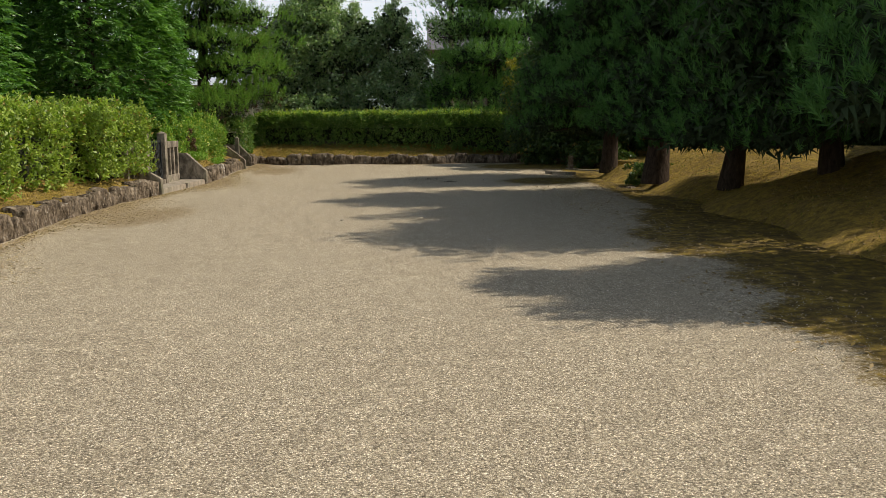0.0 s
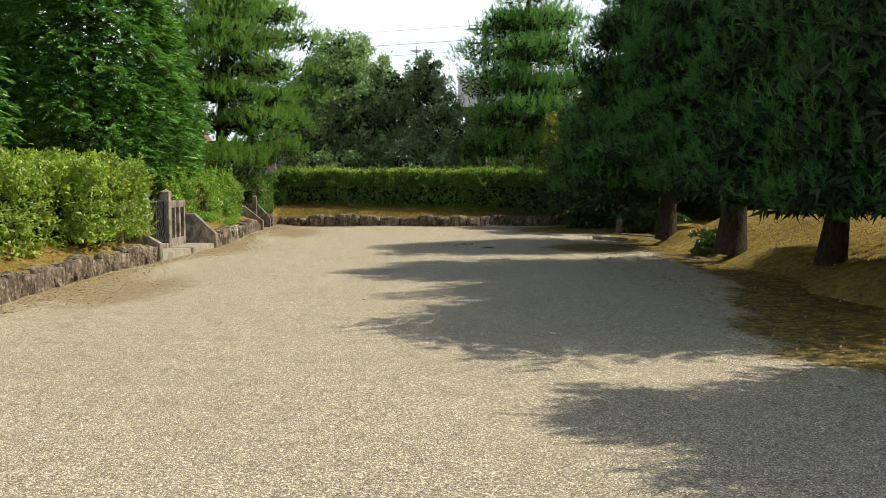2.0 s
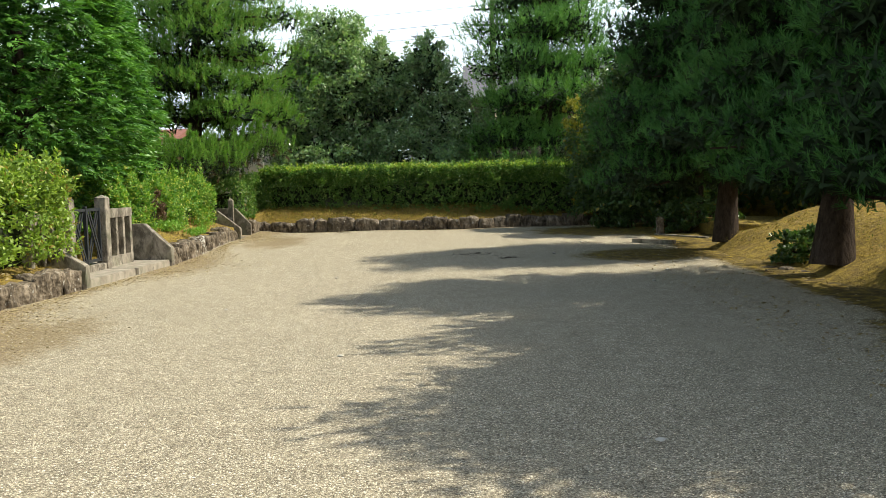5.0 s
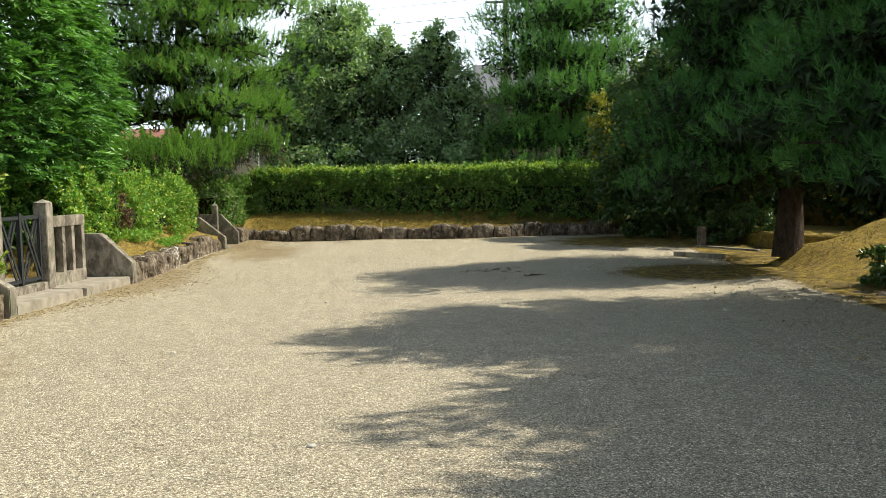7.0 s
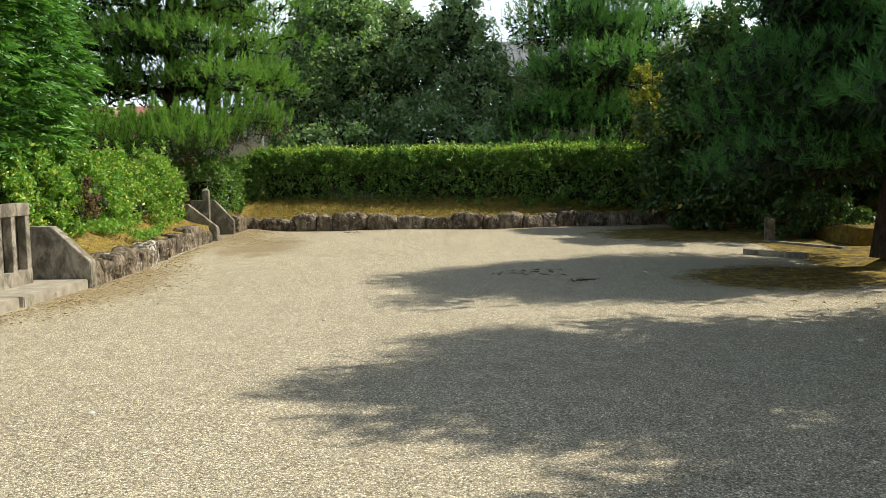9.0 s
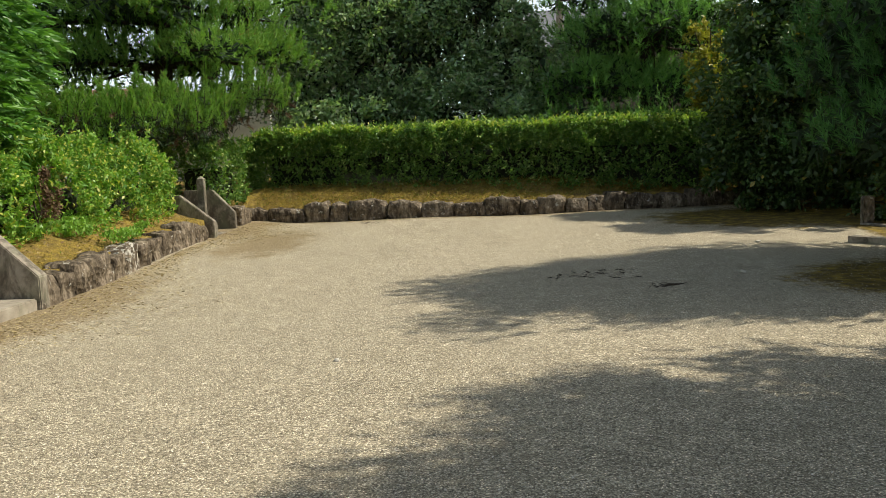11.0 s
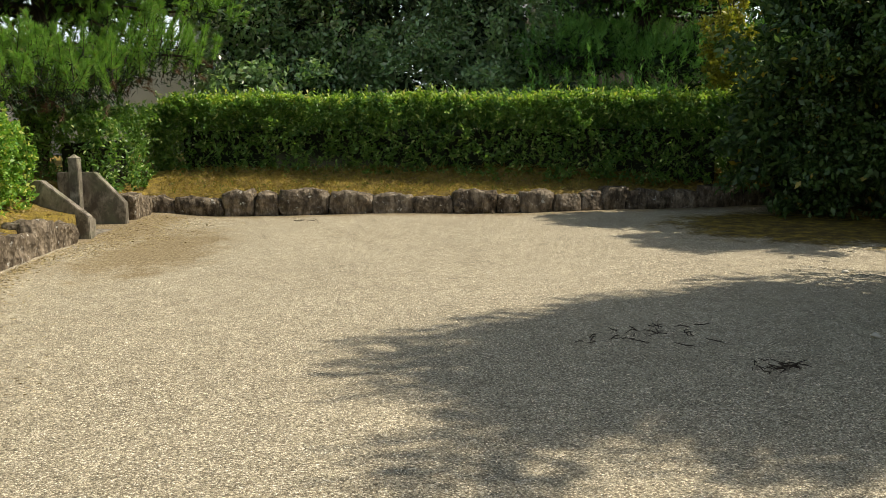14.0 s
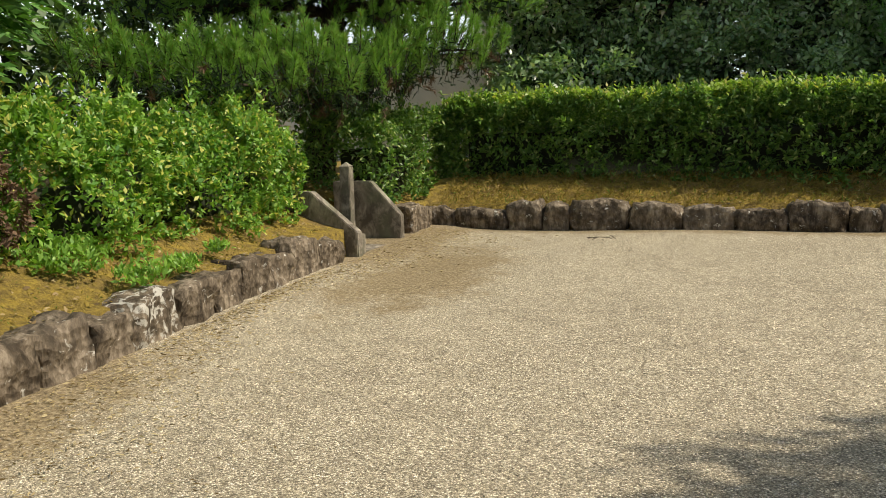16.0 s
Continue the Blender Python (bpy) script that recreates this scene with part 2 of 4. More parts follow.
def put(name, data, material, parent=None, label=""):
    data.materials.clear()
    data.materials.append(material)
    ob = new(name, data)
    if parent:
        ob.parent = parent
        top = parent
        off = Vector(parent.location)
        while top.parent:
            top = top.parent
            off += Vector(top.location)
        ob.location = -off
    if label:
        tagged(ob, label)
    return ob


def part(name, bm, material, parent=None, label="", smooth=False):
    """Links a bmesh, given in world metres, as one mesh object under a thing."""
    me = bpy.data.meshes.new(name)
    bmesh.ops.recalc_face_normals(bm, faces=bm.faces[:])
    bm.to_mesh(me)
    bm.free()
    if smooth:
        me.shade_smooth()
    return put(name, me, material, parent, label)


def soup(name, verts, faces, material, parent=None, label="", smooth=False):
    """One mesh out of arrays: verts (n, 3), faces (m, k)."""
    verts, faces = np.asarray(verts, np.float32), np.asarray(faces, np.int32)
    me = bpy.data.meshes.new(name)
    me.vertices.add(len(verts))
    me.vertices.foreach_set("co", verts.ravel())
    k = faces.shape[1]
    me.loops.add(faces.size)
    me.loops.foreach_set("vertex_index", faces.ravel())
    me.polygons.add(len(faces))
    me.polygons.foreach_set("loop_start", np.arange(0, faces.size, k, dtype=np.int32))
    me.polygons.foreach_set("loop_total", np.full(len(faces), k, np.int32))
    me.update(calc_edges=True)
    if smooth:
        me.shade_smooth()
    return put(name, me, material, parent, label)


def box(bm, x0, x1, y0, y1, z0, z1, bevel=0.0):
    made = bmesh.ops.create_cube(bm, size=1.0)["verts"]
    for v in made:
        v.co = Vector(((x0 + x1) / 2 + v.co.x * (x1 - x0), (y0 + y1) / 2 + v.co.y * (y1 - y0), (z0 + z1) / 2 + v.co.z * (z1 - z0)))
    if bevel:
        edges = list({e for v in made for e in v.link_edges})
        bmesh.ops.bevel(bm, geom=edges, offset=bevel, segments=2, affect="EDGES")
    return bm


def prism(bm, outline, axis, a, b, bevel=0.0):
    """A flat outline pulled along an axis from a to b. Outline: pairs in the two other axes, in order."""
    def at(p, d):
        return Vector((d, p[0], p[1])) if axis == "x" else Vector((p[0], d, p[1])) if axis == "y" else Vector((p[0], p[1], d))
    lo = [bm.verts.new(at(p, a)) for p in outline]
    hi = [bm.verts.new(at(p, b)) for p in outline]
    faces = [bm.faces.new(lo), bm.faces.new(hi[::-1])]
    n = len(outline)
    for i in range(n):
        faces.append(bm.faces.new((lo[i], hi[i], hi[(i + 1) % n], lo[(i + 1) % n])))
    if bevel:
        bmesh.ops.bevel(bm, geom=list({e for f in faces for e in f.edges}), offset=bevel, segments=2, affect="EDGES")
    return bm


def bar(bm, p, q, w, d):
    """A straight flat bar from p to q."""
    p, q = Vector(p), Vector(q)
    m = Matrix.Translation((p + q) / 2) @ (q - p).to_track_quat("Z", "X").to_matrix().to_4x4() @ Matrix.Diagonal((w, d, (q - p).length, 1))
    bmesh.ops.create_cube(bm, size=1.0, matrix=m)
    return bm


def tube(points, radii, sides=8, wobble=0.0):
    """Verts and quads of a tapered tube through points."""
    pts = np.asarray(points, float)
    tan = np.gradient(pts, axis=0)
    tan /= np.linalg.norm(tan, axis=1, keepdims=True) + 1e-9
    ref = np.where(np.abs(tan[:, 2:3]) > 0.9, np.array([[1.0, 0, 0]]), np.array([[0, 0, 1.0]]))
    u = np.cross(tan, ref)
    u /= np.linalg.norm(u, axis=1, keepdims=True) + 1e-9
    v = np.cross(tan, u)
    a = np.linspace(0, 2 * np.pi, sides, endpoint=False)
    r = np.asarray(radii)[:, None] * (1 + wobble * rng.uniform(-1, 1, (len(pts), sides)))
    ring = pts[:, None] + r[..., None] * (np.cos(a)[None, :, None] * u[:, None] + np.sin(a)[None, :, None] * v[:, None])
    n, i = len(pts), np.arange(sides)
    faces = [np.stack([k * sides + i, k * sides + (i + 1) % sides, (k + 1) * sides + (i + 1) % sides, (k + 1) * sides + i], 1) for k in range(n - 1)]
    return ring.reshape(-1, 3), np.concatenate(faces)


def join(pieces):
    verts, faces, n = [], [], 0
    for v, f in pieces:
        verts.append(v)
        faces.append(f + n)
        n += len(v)
    return np.concatenate(verts), np.concatenate(faces)


def unit(a):
    return a / (np.linalg.norm(a, axis=1, keepdims=True) + 1e-9)


def leaf_quads(at, way, size, slim=0.45, tilt=0.55):
    """A folded four-cornered leaf at every point, growing along way."""
    n = len(at)
    size = size * rng.uniform(0.65, 1.25, (n, 1))
    way = unit(way)
    side = unit(np.cross(way, np.array([0.25, 0.0, 1.0]) + rng.normal(size=(n, 3)) * tilt))
    up = np.cross(side, way)
    mid = at + way * size * 0.45
    a, b = mid + side * size * slim / 2 + up * size * 0.08, mid - side * size * slim / 2 + up * size * 0.08
    tip = at + way * size - up * size * 0.06
    verts = np.stack([at, a, tip, b], 1).reshape(-1, 3)
    return verts, np.arange(4 * n).reshape(n, 4)


def needle_tris(at, axis, count, length, width, spread=0.75, reach=0.16):
    """Shoots: each one a brush of thin needles round its axis."""
    n = len(at)
    axis = unit(axis)
    along = rng.uniform(0, reach, (n, count, 1))
    out = rng.normal(size=(n, count, 3))
    out -= (out * axis[:, None]).sum(2, keepdims=True) * axis[:, None]
    out /= np.linalg.norm(out, axis=2, keepdims=True) + 1e-9
    way = axis[:, None] * rng.uniform(0.45, 1.0, (n, count, 1)) + out * spread * rng.uniform(0.5, 1.1, (n, count, 1))
    way /= np.linalg.norm(way, axis=2, keepdims=True)
    root = at[:, None] + axis[:, None] * along
    side = np.cross(way, rng.normal(size=(n, count, 3)))
    side /= np.linalg.norm(side, axis=2, keepdims=True) + 1e-9
    ln = length * rng.uniform(0.75, 1.15, (n, count, 1))
    verts = np.stack([root - side * width / 2, root + side * width / 2, root + way * ln], 2).reshape(-1, 3)
    return verts, np.arange(len(verts)).reshape(-1, 3)


def in_ball(n, shell=0.0):
    """Points in a unit ball, with none nearer to the middle than shell."""
    d = unit(rng.normal(size=(n, 3)))
    return d * (rng.uniform(shell ** 3, 1, (n, 1)) ** (1 / 3))


def shade_tufts(centres, sizes, count, length, width):
    """Added fill inside a crown, dark for its inner shade: broad ragged blades about every centre; sizes are half-axes.
    """
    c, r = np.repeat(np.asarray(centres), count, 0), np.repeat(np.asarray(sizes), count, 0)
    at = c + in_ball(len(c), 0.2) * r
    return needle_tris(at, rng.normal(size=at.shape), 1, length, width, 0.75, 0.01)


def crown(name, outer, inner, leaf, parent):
    """One mesh of live growth round dark fill that stands in for the crown's inner shade."""
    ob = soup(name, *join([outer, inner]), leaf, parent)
    ob.data.materials.append(CROWN_SHADE)
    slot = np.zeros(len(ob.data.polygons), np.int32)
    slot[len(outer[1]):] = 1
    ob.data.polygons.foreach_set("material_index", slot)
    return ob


# ---- plan ----
def rise(x, y):
    """Height of the gravel court."""
    y = np.asarray(y, float)
    s = np.clip((y - 20.0) / 10.0, 0, 1)
    return 0.11 * s * s * (3 - 2 * s)


LEFT_WALL = [(-4.6, -14.0), (-4.75, 0.0), (-5.2, 7.0), (-5.58, 10.9), (-5.95, 13.1), (-6.1, 16.0), (-6.0, 18.2), (-5.95, 21.4), (-6.02, 23.2), (-6.2, 25.0), (-6.3, 26.4), (-6.28, 27.35), (-6.4, 28.75), (-6.5, 30.0)]
BACK_WALL = [(-6.55, 30.0), (-3.0, 30.2), (-0.7, 30.42), (1.0, 30.75), (2.5, 31.2), (4.2, 31.9), (7.0, 32.8)]
RIGHT_EDGE = [(4.0, -14.0), (4.2, 5.0), (4.35, 10.0), (4.3, 15.0), (4.15, 20.0), (3.95, 23.4)]


def x_left(y):
    return np.interp(y, [p[1] for p in LEFT_WALL], [p[0] for p in LEFT_WALL])


def y_back(x):
    return np.interp(x, [p[0] for p in BACK_WALL], [p[1] for p in BACK_WALL])


def x_right(y):
    return np.interp(y, [p[1] for p in RIGHT_EDGE], [p[0] for p in RIGHT_EDGE])


def soft(a, lo, hi):
    s = np.clip((a - lo) / (hi - lo), 0, 1)
    return s * s * (3 - 2 * s)


# ---- ground ----
def build_ground():
    xs = np.concatenate([[-900, -300, -100, -40, -15], np.arange(-8, 9.01, 0.14), [15, 40, 100, 300, 900]])
    ys = np.concatenate([[-900, -300, -100, -40, -16], np.arange(-6, 34.01, 0.14), [40, 60, 100, 300, 900]])
    gx, gy = np.meshgrid(xs, ys)
    gz = rise(gx, gy) + 0.012 * np.sin(gx * 1.7 + 0.6 * np.sin(gy * 0.9)) * np.sin(gy * 1.3)
    gz = gz + 0.07 * soft(gx, 2.2, 4.4) * soft(-gy, -24, -20) + 0.05 * soft(x_left(gy) + 0.9 - gx, 0, 0.9)
    n, m = gx.shape
    i = (np.arange(n - 1)[:, None] * m + np.arange(m - 1)[None]).ravel()
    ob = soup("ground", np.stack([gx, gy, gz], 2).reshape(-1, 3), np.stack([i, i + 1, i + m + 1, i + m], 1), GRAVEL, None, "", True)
    tagged(ob, "pale tan gravel court with moss and litter along its edges", "ground", "", "structure")

    def blob(cx, cy, rx, ry):
        return np.clip(1.3 - np.sqrt(((gx - cx) / rx) ** 2 + ((gy - cy) / ry) ** 2), 0, 1)
    moss = np.maximum.reduce([blob(2.9, 22.4, 1.75, 1.35), blob(3.2, 28.6, 2.7, 2.3), 0.95 * soft(gx + 0.2 * np.sin(gy * 1.3) + 0.15 * np.sin(gy * 3.7 + gx), 1.9, 3.5) * soft(-gy + 0.8 * np.sin(gx * 2.0), -16.0, -12.5), 0.8 * soft(gx, 3.3, 3.9)])
    litter = np.maximum.reduce([1.1 * soft(x_left(gy) + 1.25 - gx, 0, 1.1) * (0.55 + 0.45 * np.sin(gy * 0.9 + 1.0)), 0.85 * soft(gy - y_back(gx) + 0.7, 0, 0.6), blob(-5.2, 26.6, 0.9, 2.2), blob(-5.0, 14.2, 0.9, 2.2), 0.75 * soft(gx, 3.2, 3.9)])
    for key, values in (("moss", moss), ("litter", litter)):
        ob.data.attributes.new(key, "FLOAT", "POINT").data.foreach_set("value", values.astype(np.float32).ravel())


build_ground()


def sheet(name, fx, us, vs, label):
    """A bank of moss over a grid of u, v; fx gives x, y, z."""
    u, v = np.meshgrid(us, vs)
    x, y, z = fx(u, v)
    n, m = u.shape
    i = (np.arange(n - 1)[:, None] * m + np.arange(m - 1)[None]).ravel()
    z = z + 0.02 * np.sin(x * 5 + 2 * np.sin(y * 3.1)) * np.sin(y * 4.3 + x)
    ob = soup(name, np.stack([x, y, z], 2).reshape(-1, 3), np.stack([i, i + 1, i + m + 1, i + m], 1), MOSS, None, "", True)
    return tagged(ob, label, "ground", "", "structure")


def left_bank(u, v):
    z = np.where(u < 0.01, 0.0, 0.34 + 0.3 * soft(u, 0.0, 1.1)) + rise(0, v)
    notch = ((v > 18.15) & (v < 21.5) & (u < 2.2)) | ((v > 27.3) & (v < 28.75) & (u < 1.6))
    return x_left(v) - 0.12 - u, v, np.where(notch, 0.02, z)


sheet("bank_left", left_bank, np.concatenate([[0, 0.02], np.arange(0.12, 2.6, 0.12), [4, 8, 20, 60]]), np.concatenate([np.arange(-14, 30.9, 0.12), [34, 50, 90]]), "mossy ochre bank behind the rough stone edging")


def back_bank(u, v):
    return u, y_back(u) + 0.12 + v, np.where(v < 0.01, 0.0, 0.31 + 0.33 * soft(v, 0.0, 0.9)) + 0.11


sheet("bank_back", back_bank, np.concatenate([np.arange(-6.75, 8.0, 0.12), [12, 20, 60]]), np.concatenate([[0, 0.02], np.arange(0.1, 2.6, 0.12), [5, 12, 30, 60]]), "mossy strip with dry grass below the clipped hedge")


def right_bank(u, v):
    end = soft(24.2 - v, 0.0, 1.0)
    h = (0.42 * soft(u, 0, 0.9) + 0.55 * soft(u, 0.6, 2.6)) * (0.85 + 0.15 * np.sin(v * 1.1)) + 0.07 * np.sin(v * 2.3 + u) * soft(u, 0.1, 0.9)
    return x_right(v) + u + 0.16 * np.sin(v * 1.7) * soft(1.2 - u, 0, 1.2), v, (h + 0.03) * end - 0.12 * soft(0.15 - u, 0, 0.15)


sheet("bank_right", right_bank, np.concatenate([np.arange(0, 3.6, 0.12), [5, 8, 14, 30, 60]]), np.arange(-14, 24.31, 0.13), "rising moss-covered bank under the pine trees")


# ---- stone edging ----
LICHEN_STONE = stone_material("lichen_stone", 0.5)


def stone_mesh(length, depth, height, seed, rounded=0.14):
    bm = bmesh.new()
    bmesh.ops.create_cube(bm, size=1.0)
    bmesh.ops.subdivide_edges(bm, edges=bm.edges[:], cuts=5, use_grid_fill=True)
    for v in bm.verts:
        c = v.co.copy()
        ball = c.normalized() * 0.62
        c = c.lerp(ball, rounded)
        c = Vector((c.x * length * 0.99, c.y * depth, c.z * height * 1.08))
        k = noise.noise_vector(c * 5.0 + Vector((seed * 3.1, seed * 1.7, 0)))
        v.co = c + k * 0.055 + noise.noise_vector(c * 14 + Vector((seed, 0, 0))) * 0.024
    me = bpy.data.meshes.new("stone")
    bm.to_mesh(me)
    bm.free()
    me.shade_smooth()
    me.materials.append(STONE)
    return me


def stone_row(wall, line, skip, height, lengths, out):
    """Stones set side by side along a line; skip: stretches of y that stay open."""
    pts = [Vector(p) for p in line]
    far = [0.0]
    for a, b in zip(pts, pts[1:]):
        far.append(far[-1] + (b - a).length)
    s, k = 0.0, 0
    while s < far[-1] - 0.15:
        ln = random.uniform(*lengths)
        mid = s + ln / 2
        i = max(j for j in range(len(far) - 1) if far[j] <= min(mid, far[-1] - 1e-4))
        way = (pts[i + 1] - pts[i]).normalized()
        p = pts[i] + way * (mid - far[i])
        s += ln
        k += 1
        if any(a < p.y < b for a, b in skip):
            continue
        h = height * random.uniform(0.78 if out else 0.84, 1.14)
        ob = new("stone", stone_mesh(ln, 0.32, h, k + out * 50, 0.16 + 0.24 * out))
        if out == 0 and abs(p.y - 23.5) < 0.25:
            ob.data.materials[0] = LICHEN_STONE
            tagged(ob, "stone with white lichen patches")
        z = float(rise(p.x, p.y)) + h / 2 - 0.04
        side = Vector((-way.y, way.x)) * 0.13
        ob.matrix_world = pose(p.x + side.x, p.y + side.y, z, random.uniform(-4, 4), random.uniform(-5, 5), math.degrees(math.atan2(way.y, way.x)))
        ob.parent = wall


wall_left = thing("wall_left", (0, 0, 0), "low edging of rough weathered brown stones", "stone wall", "", "structure")
stone_row(wall_left, LEFT_WALL[1:], [(18.1, 21.5), (26.95, 29.05)], 0.39, (0.3, 0.6), 0)
wall_back = thing("wall_back", (0, 0, 0), "low edging of rough rounded stones below the hedge", "stone wall", "", "structure")
stone_row(wall_back, BACK_WALL, [], 0.36, (0.34, 0.8), 1)


# ---- hedges ----
def hedge(label, box6, leaf, count, size, tops=0.1, shoots=60, tall=(0.12, 0.38), follow=False, lumps=1.0, sunlit_top=0):
    """A hedge: leaves in a shell round a dark core added for inner shade, with stray shoots on top. follow: keeps to
    the line of the left edging.
    """
    x0, x1, y0, y1, z0, z1 = box6
    root = thing("hedge", ((x0 + x1) / 2, (y0 + y1) / 2, z0), label, "hedge", "hedges")
    dims = np.array([x1 - x0, y1 - y0, z1 - z0])

    def bend(q):
        if follow:
            q[:, 0] += x_left(q[:, 1]) + 6.05
        return q
    areas = np.array([dims[1] * dims[2]] * 2 + [dims[0] * dims[2]] * 2 + [dims[0] * dims[1] * 1.3])
    face = rng.choice(5, count, p=areas / areas.sum())
    p = rng.uniform(0, 1, (count, 3))
    nrm = np.zeros((count, 3))
    for k, (ax, val, sg) in enumerate(((0, 0, -1), (0, 1, 1), (1, 0, -1), (1, 1, 1), (2, 1, 1))):
        sel = face == k
        p[sel, ax] = val
        nrm[sel, ax] = sg
    at = np.array([x0, y0, z0]) + p * dims
    wob = 0.055 * lumps * (np.sin(at[:, 0] * 4.1 + at[:, 1] * 3.3) + np.sin(at[:, 1] * 7.9 + at[:, 2] * 5.0 + at[:, 0] * 6.3) + 0.8 * np.sin(at[:, 0] * 15 + at[:, 2] * 11 + at[:, 1] * 13))
    at -= nrm * (rng.uniform(0, 1, (count, 1)) ** 1.6 * 0.2 + 0.03 - wob[:, None])
    at[:, 2] += tops * (np.sin(at[:, 0] * 2.3 + 1) + np.sin(at[:, 1] * 2.9) + 0.6 * np.sin(at[:, 1] * 6.1 + at[:, 0] * 5.2)) * p[:, 2] * 0.5
    way = unit(nrm * 0.8 + rng.normal(size=(count, 3)) * 0.5 + np.array([0, 0, 0.55]))
    at = bend(at)
    twigs, per = count // 12, 12
    ln = rng.uniform(0.05, 0.3, (twigs, 1)) * (0.4 + 0.6 * size / 0.09)
    pieces = []
    for j in range(per):
        u = (j + 0.5) / per
        q = at[:twigs] + way[:twigs] * ln * (u - 0.45)
        side = rng.normal(size=(twigs, 3)) * 0.75
        pieces.append(leaf_quads(q, way[:twigs] * (0.45 + 0.5 * u) + side, size * (1.1 - 0.35 * u), 0.5))
    rest = at[twigs:twigs + count // 5]
    pieces.append(leaf_quads(rest - nrm[twigs:twigs + count // 5] * 0.08, rng.normal(size=rest.shape) + np.array([0, 0, 0.3]), size))
    for _ in range(shoots):
        b = np.array([rng.uniform(x0, x1), rng.uniform(y0, y1), z1 - 0.08])
        d = np.array([rng.normal() * 0.3, rng.normal() * 0.3, 1.0])
        ln = rng.uniform(*tall)
        m = int(14 + 40 * ln)
        t = np.sort(rng.uniform(0.1, 1, m))[:, None]
        pieces.append(leaf_quads(bend(b + d * ln * t), rng.normal(size=(m, 3)) * 0.8 + np.array([0, 0, 0.7]), size * 1.1))
    v, f = join(pieces)
    soup("foliage", v, f, leaf, root)
    # Layer of paler leaves over the top, coloured as if sunlit.
    m = int(sunlit_top * dims[0] * dims[1])
    if m:
        tip = np.array([x0, y0, 0]) + rng.uniform(0.02, 0.98, (m, 3)) * np.array([dims[0], dims[1], 0])
        tip[:, 2] = z1 + tops * 0.5 * (np.sin(tip[:, 0] * 2.3 + 1) + np.sin(tip[:, 1] * 2.9) + 0.6 * np.sin(tip[:, 1] * 6.1 + tip[:, 0] * 5.2))
        ln = rng.uniform(0.03, 0.16, (m, 1)) * (0.6 + 0.8 * rng.uniform(0, 1, (m, 1)) ** 4)
        d = rng.normal(size=(m, 3)) * 0.35 + np.array([0, 0, 1.0])
        v, f = join([leaf_quads(bend(tip + d * ln * (j + 0.5) / 5), rng.normal(size=(m, 3)) * 0.9 + np.array([0, 0, 0.45]), size * 0.95, 0.5) for j in range(5)])
        soup("young_growth", v, f, SUNLIT_TOP_LEAF, root, "pale green leaves on the hedge top, sunlight put into their colour")
    # Dark box core: stops see-through and stands in for shade among the leaves.
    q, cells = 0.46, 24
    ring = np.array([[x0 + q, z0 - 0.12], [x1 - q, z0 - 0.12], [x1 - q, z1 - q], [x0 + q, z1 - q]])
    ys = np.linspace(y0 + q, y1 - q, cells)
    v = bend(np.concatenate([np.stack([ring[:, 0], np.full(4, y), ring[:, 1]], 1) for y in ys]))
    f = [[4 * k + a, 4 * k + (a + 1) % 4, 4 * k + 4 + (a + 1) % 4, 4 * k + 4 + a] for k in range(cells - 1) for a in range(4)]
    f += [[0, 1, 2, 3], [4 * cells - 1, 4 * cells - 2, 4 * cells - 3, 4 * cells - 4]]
    soup("inner_growth", v, f, HEDGE_CORE_SHADE, root, "dark solid core added for the shade inside the hedge")
    return root


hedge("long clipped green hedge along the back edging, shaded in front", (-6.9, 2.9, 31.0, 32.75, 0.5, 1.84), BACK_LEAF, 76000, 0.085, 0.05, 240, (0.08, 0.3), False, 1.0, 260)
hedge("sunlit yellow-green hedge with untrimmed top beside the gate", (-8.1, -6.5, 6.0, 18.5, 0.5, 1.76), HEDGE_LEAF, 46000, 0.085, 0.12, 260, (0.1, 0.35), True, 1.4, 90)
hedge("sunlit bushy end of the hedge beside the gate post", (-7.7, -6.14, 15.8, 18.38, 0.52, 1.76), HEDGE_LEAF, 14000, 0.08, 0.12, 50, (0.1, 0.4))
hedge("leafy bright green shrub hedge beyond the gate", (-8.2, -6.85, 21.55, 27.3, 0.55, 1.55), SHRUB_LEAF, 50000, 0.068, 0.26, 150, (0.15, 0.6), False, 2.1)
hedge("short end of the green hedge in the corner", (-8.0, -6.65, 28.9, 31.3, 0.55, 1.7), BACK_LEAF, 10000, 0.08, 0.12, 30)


# ---- trees ----
def limb_line(start, end, sag=0.15, n=6):
    a, b = np.asarray(start, float), np.asarray(end, float)
    t = np.linspace(0, 1, n)[:, None]
    p = a + (b - a) * t
    p[:, 2] += sag * np.sin(t[:, 0] * np.pi) * np.linalg.norm(b - a) * 0.5
    p[1:-1] += rng.normal(size=(n - 2, 3)) * 0.04
    return p


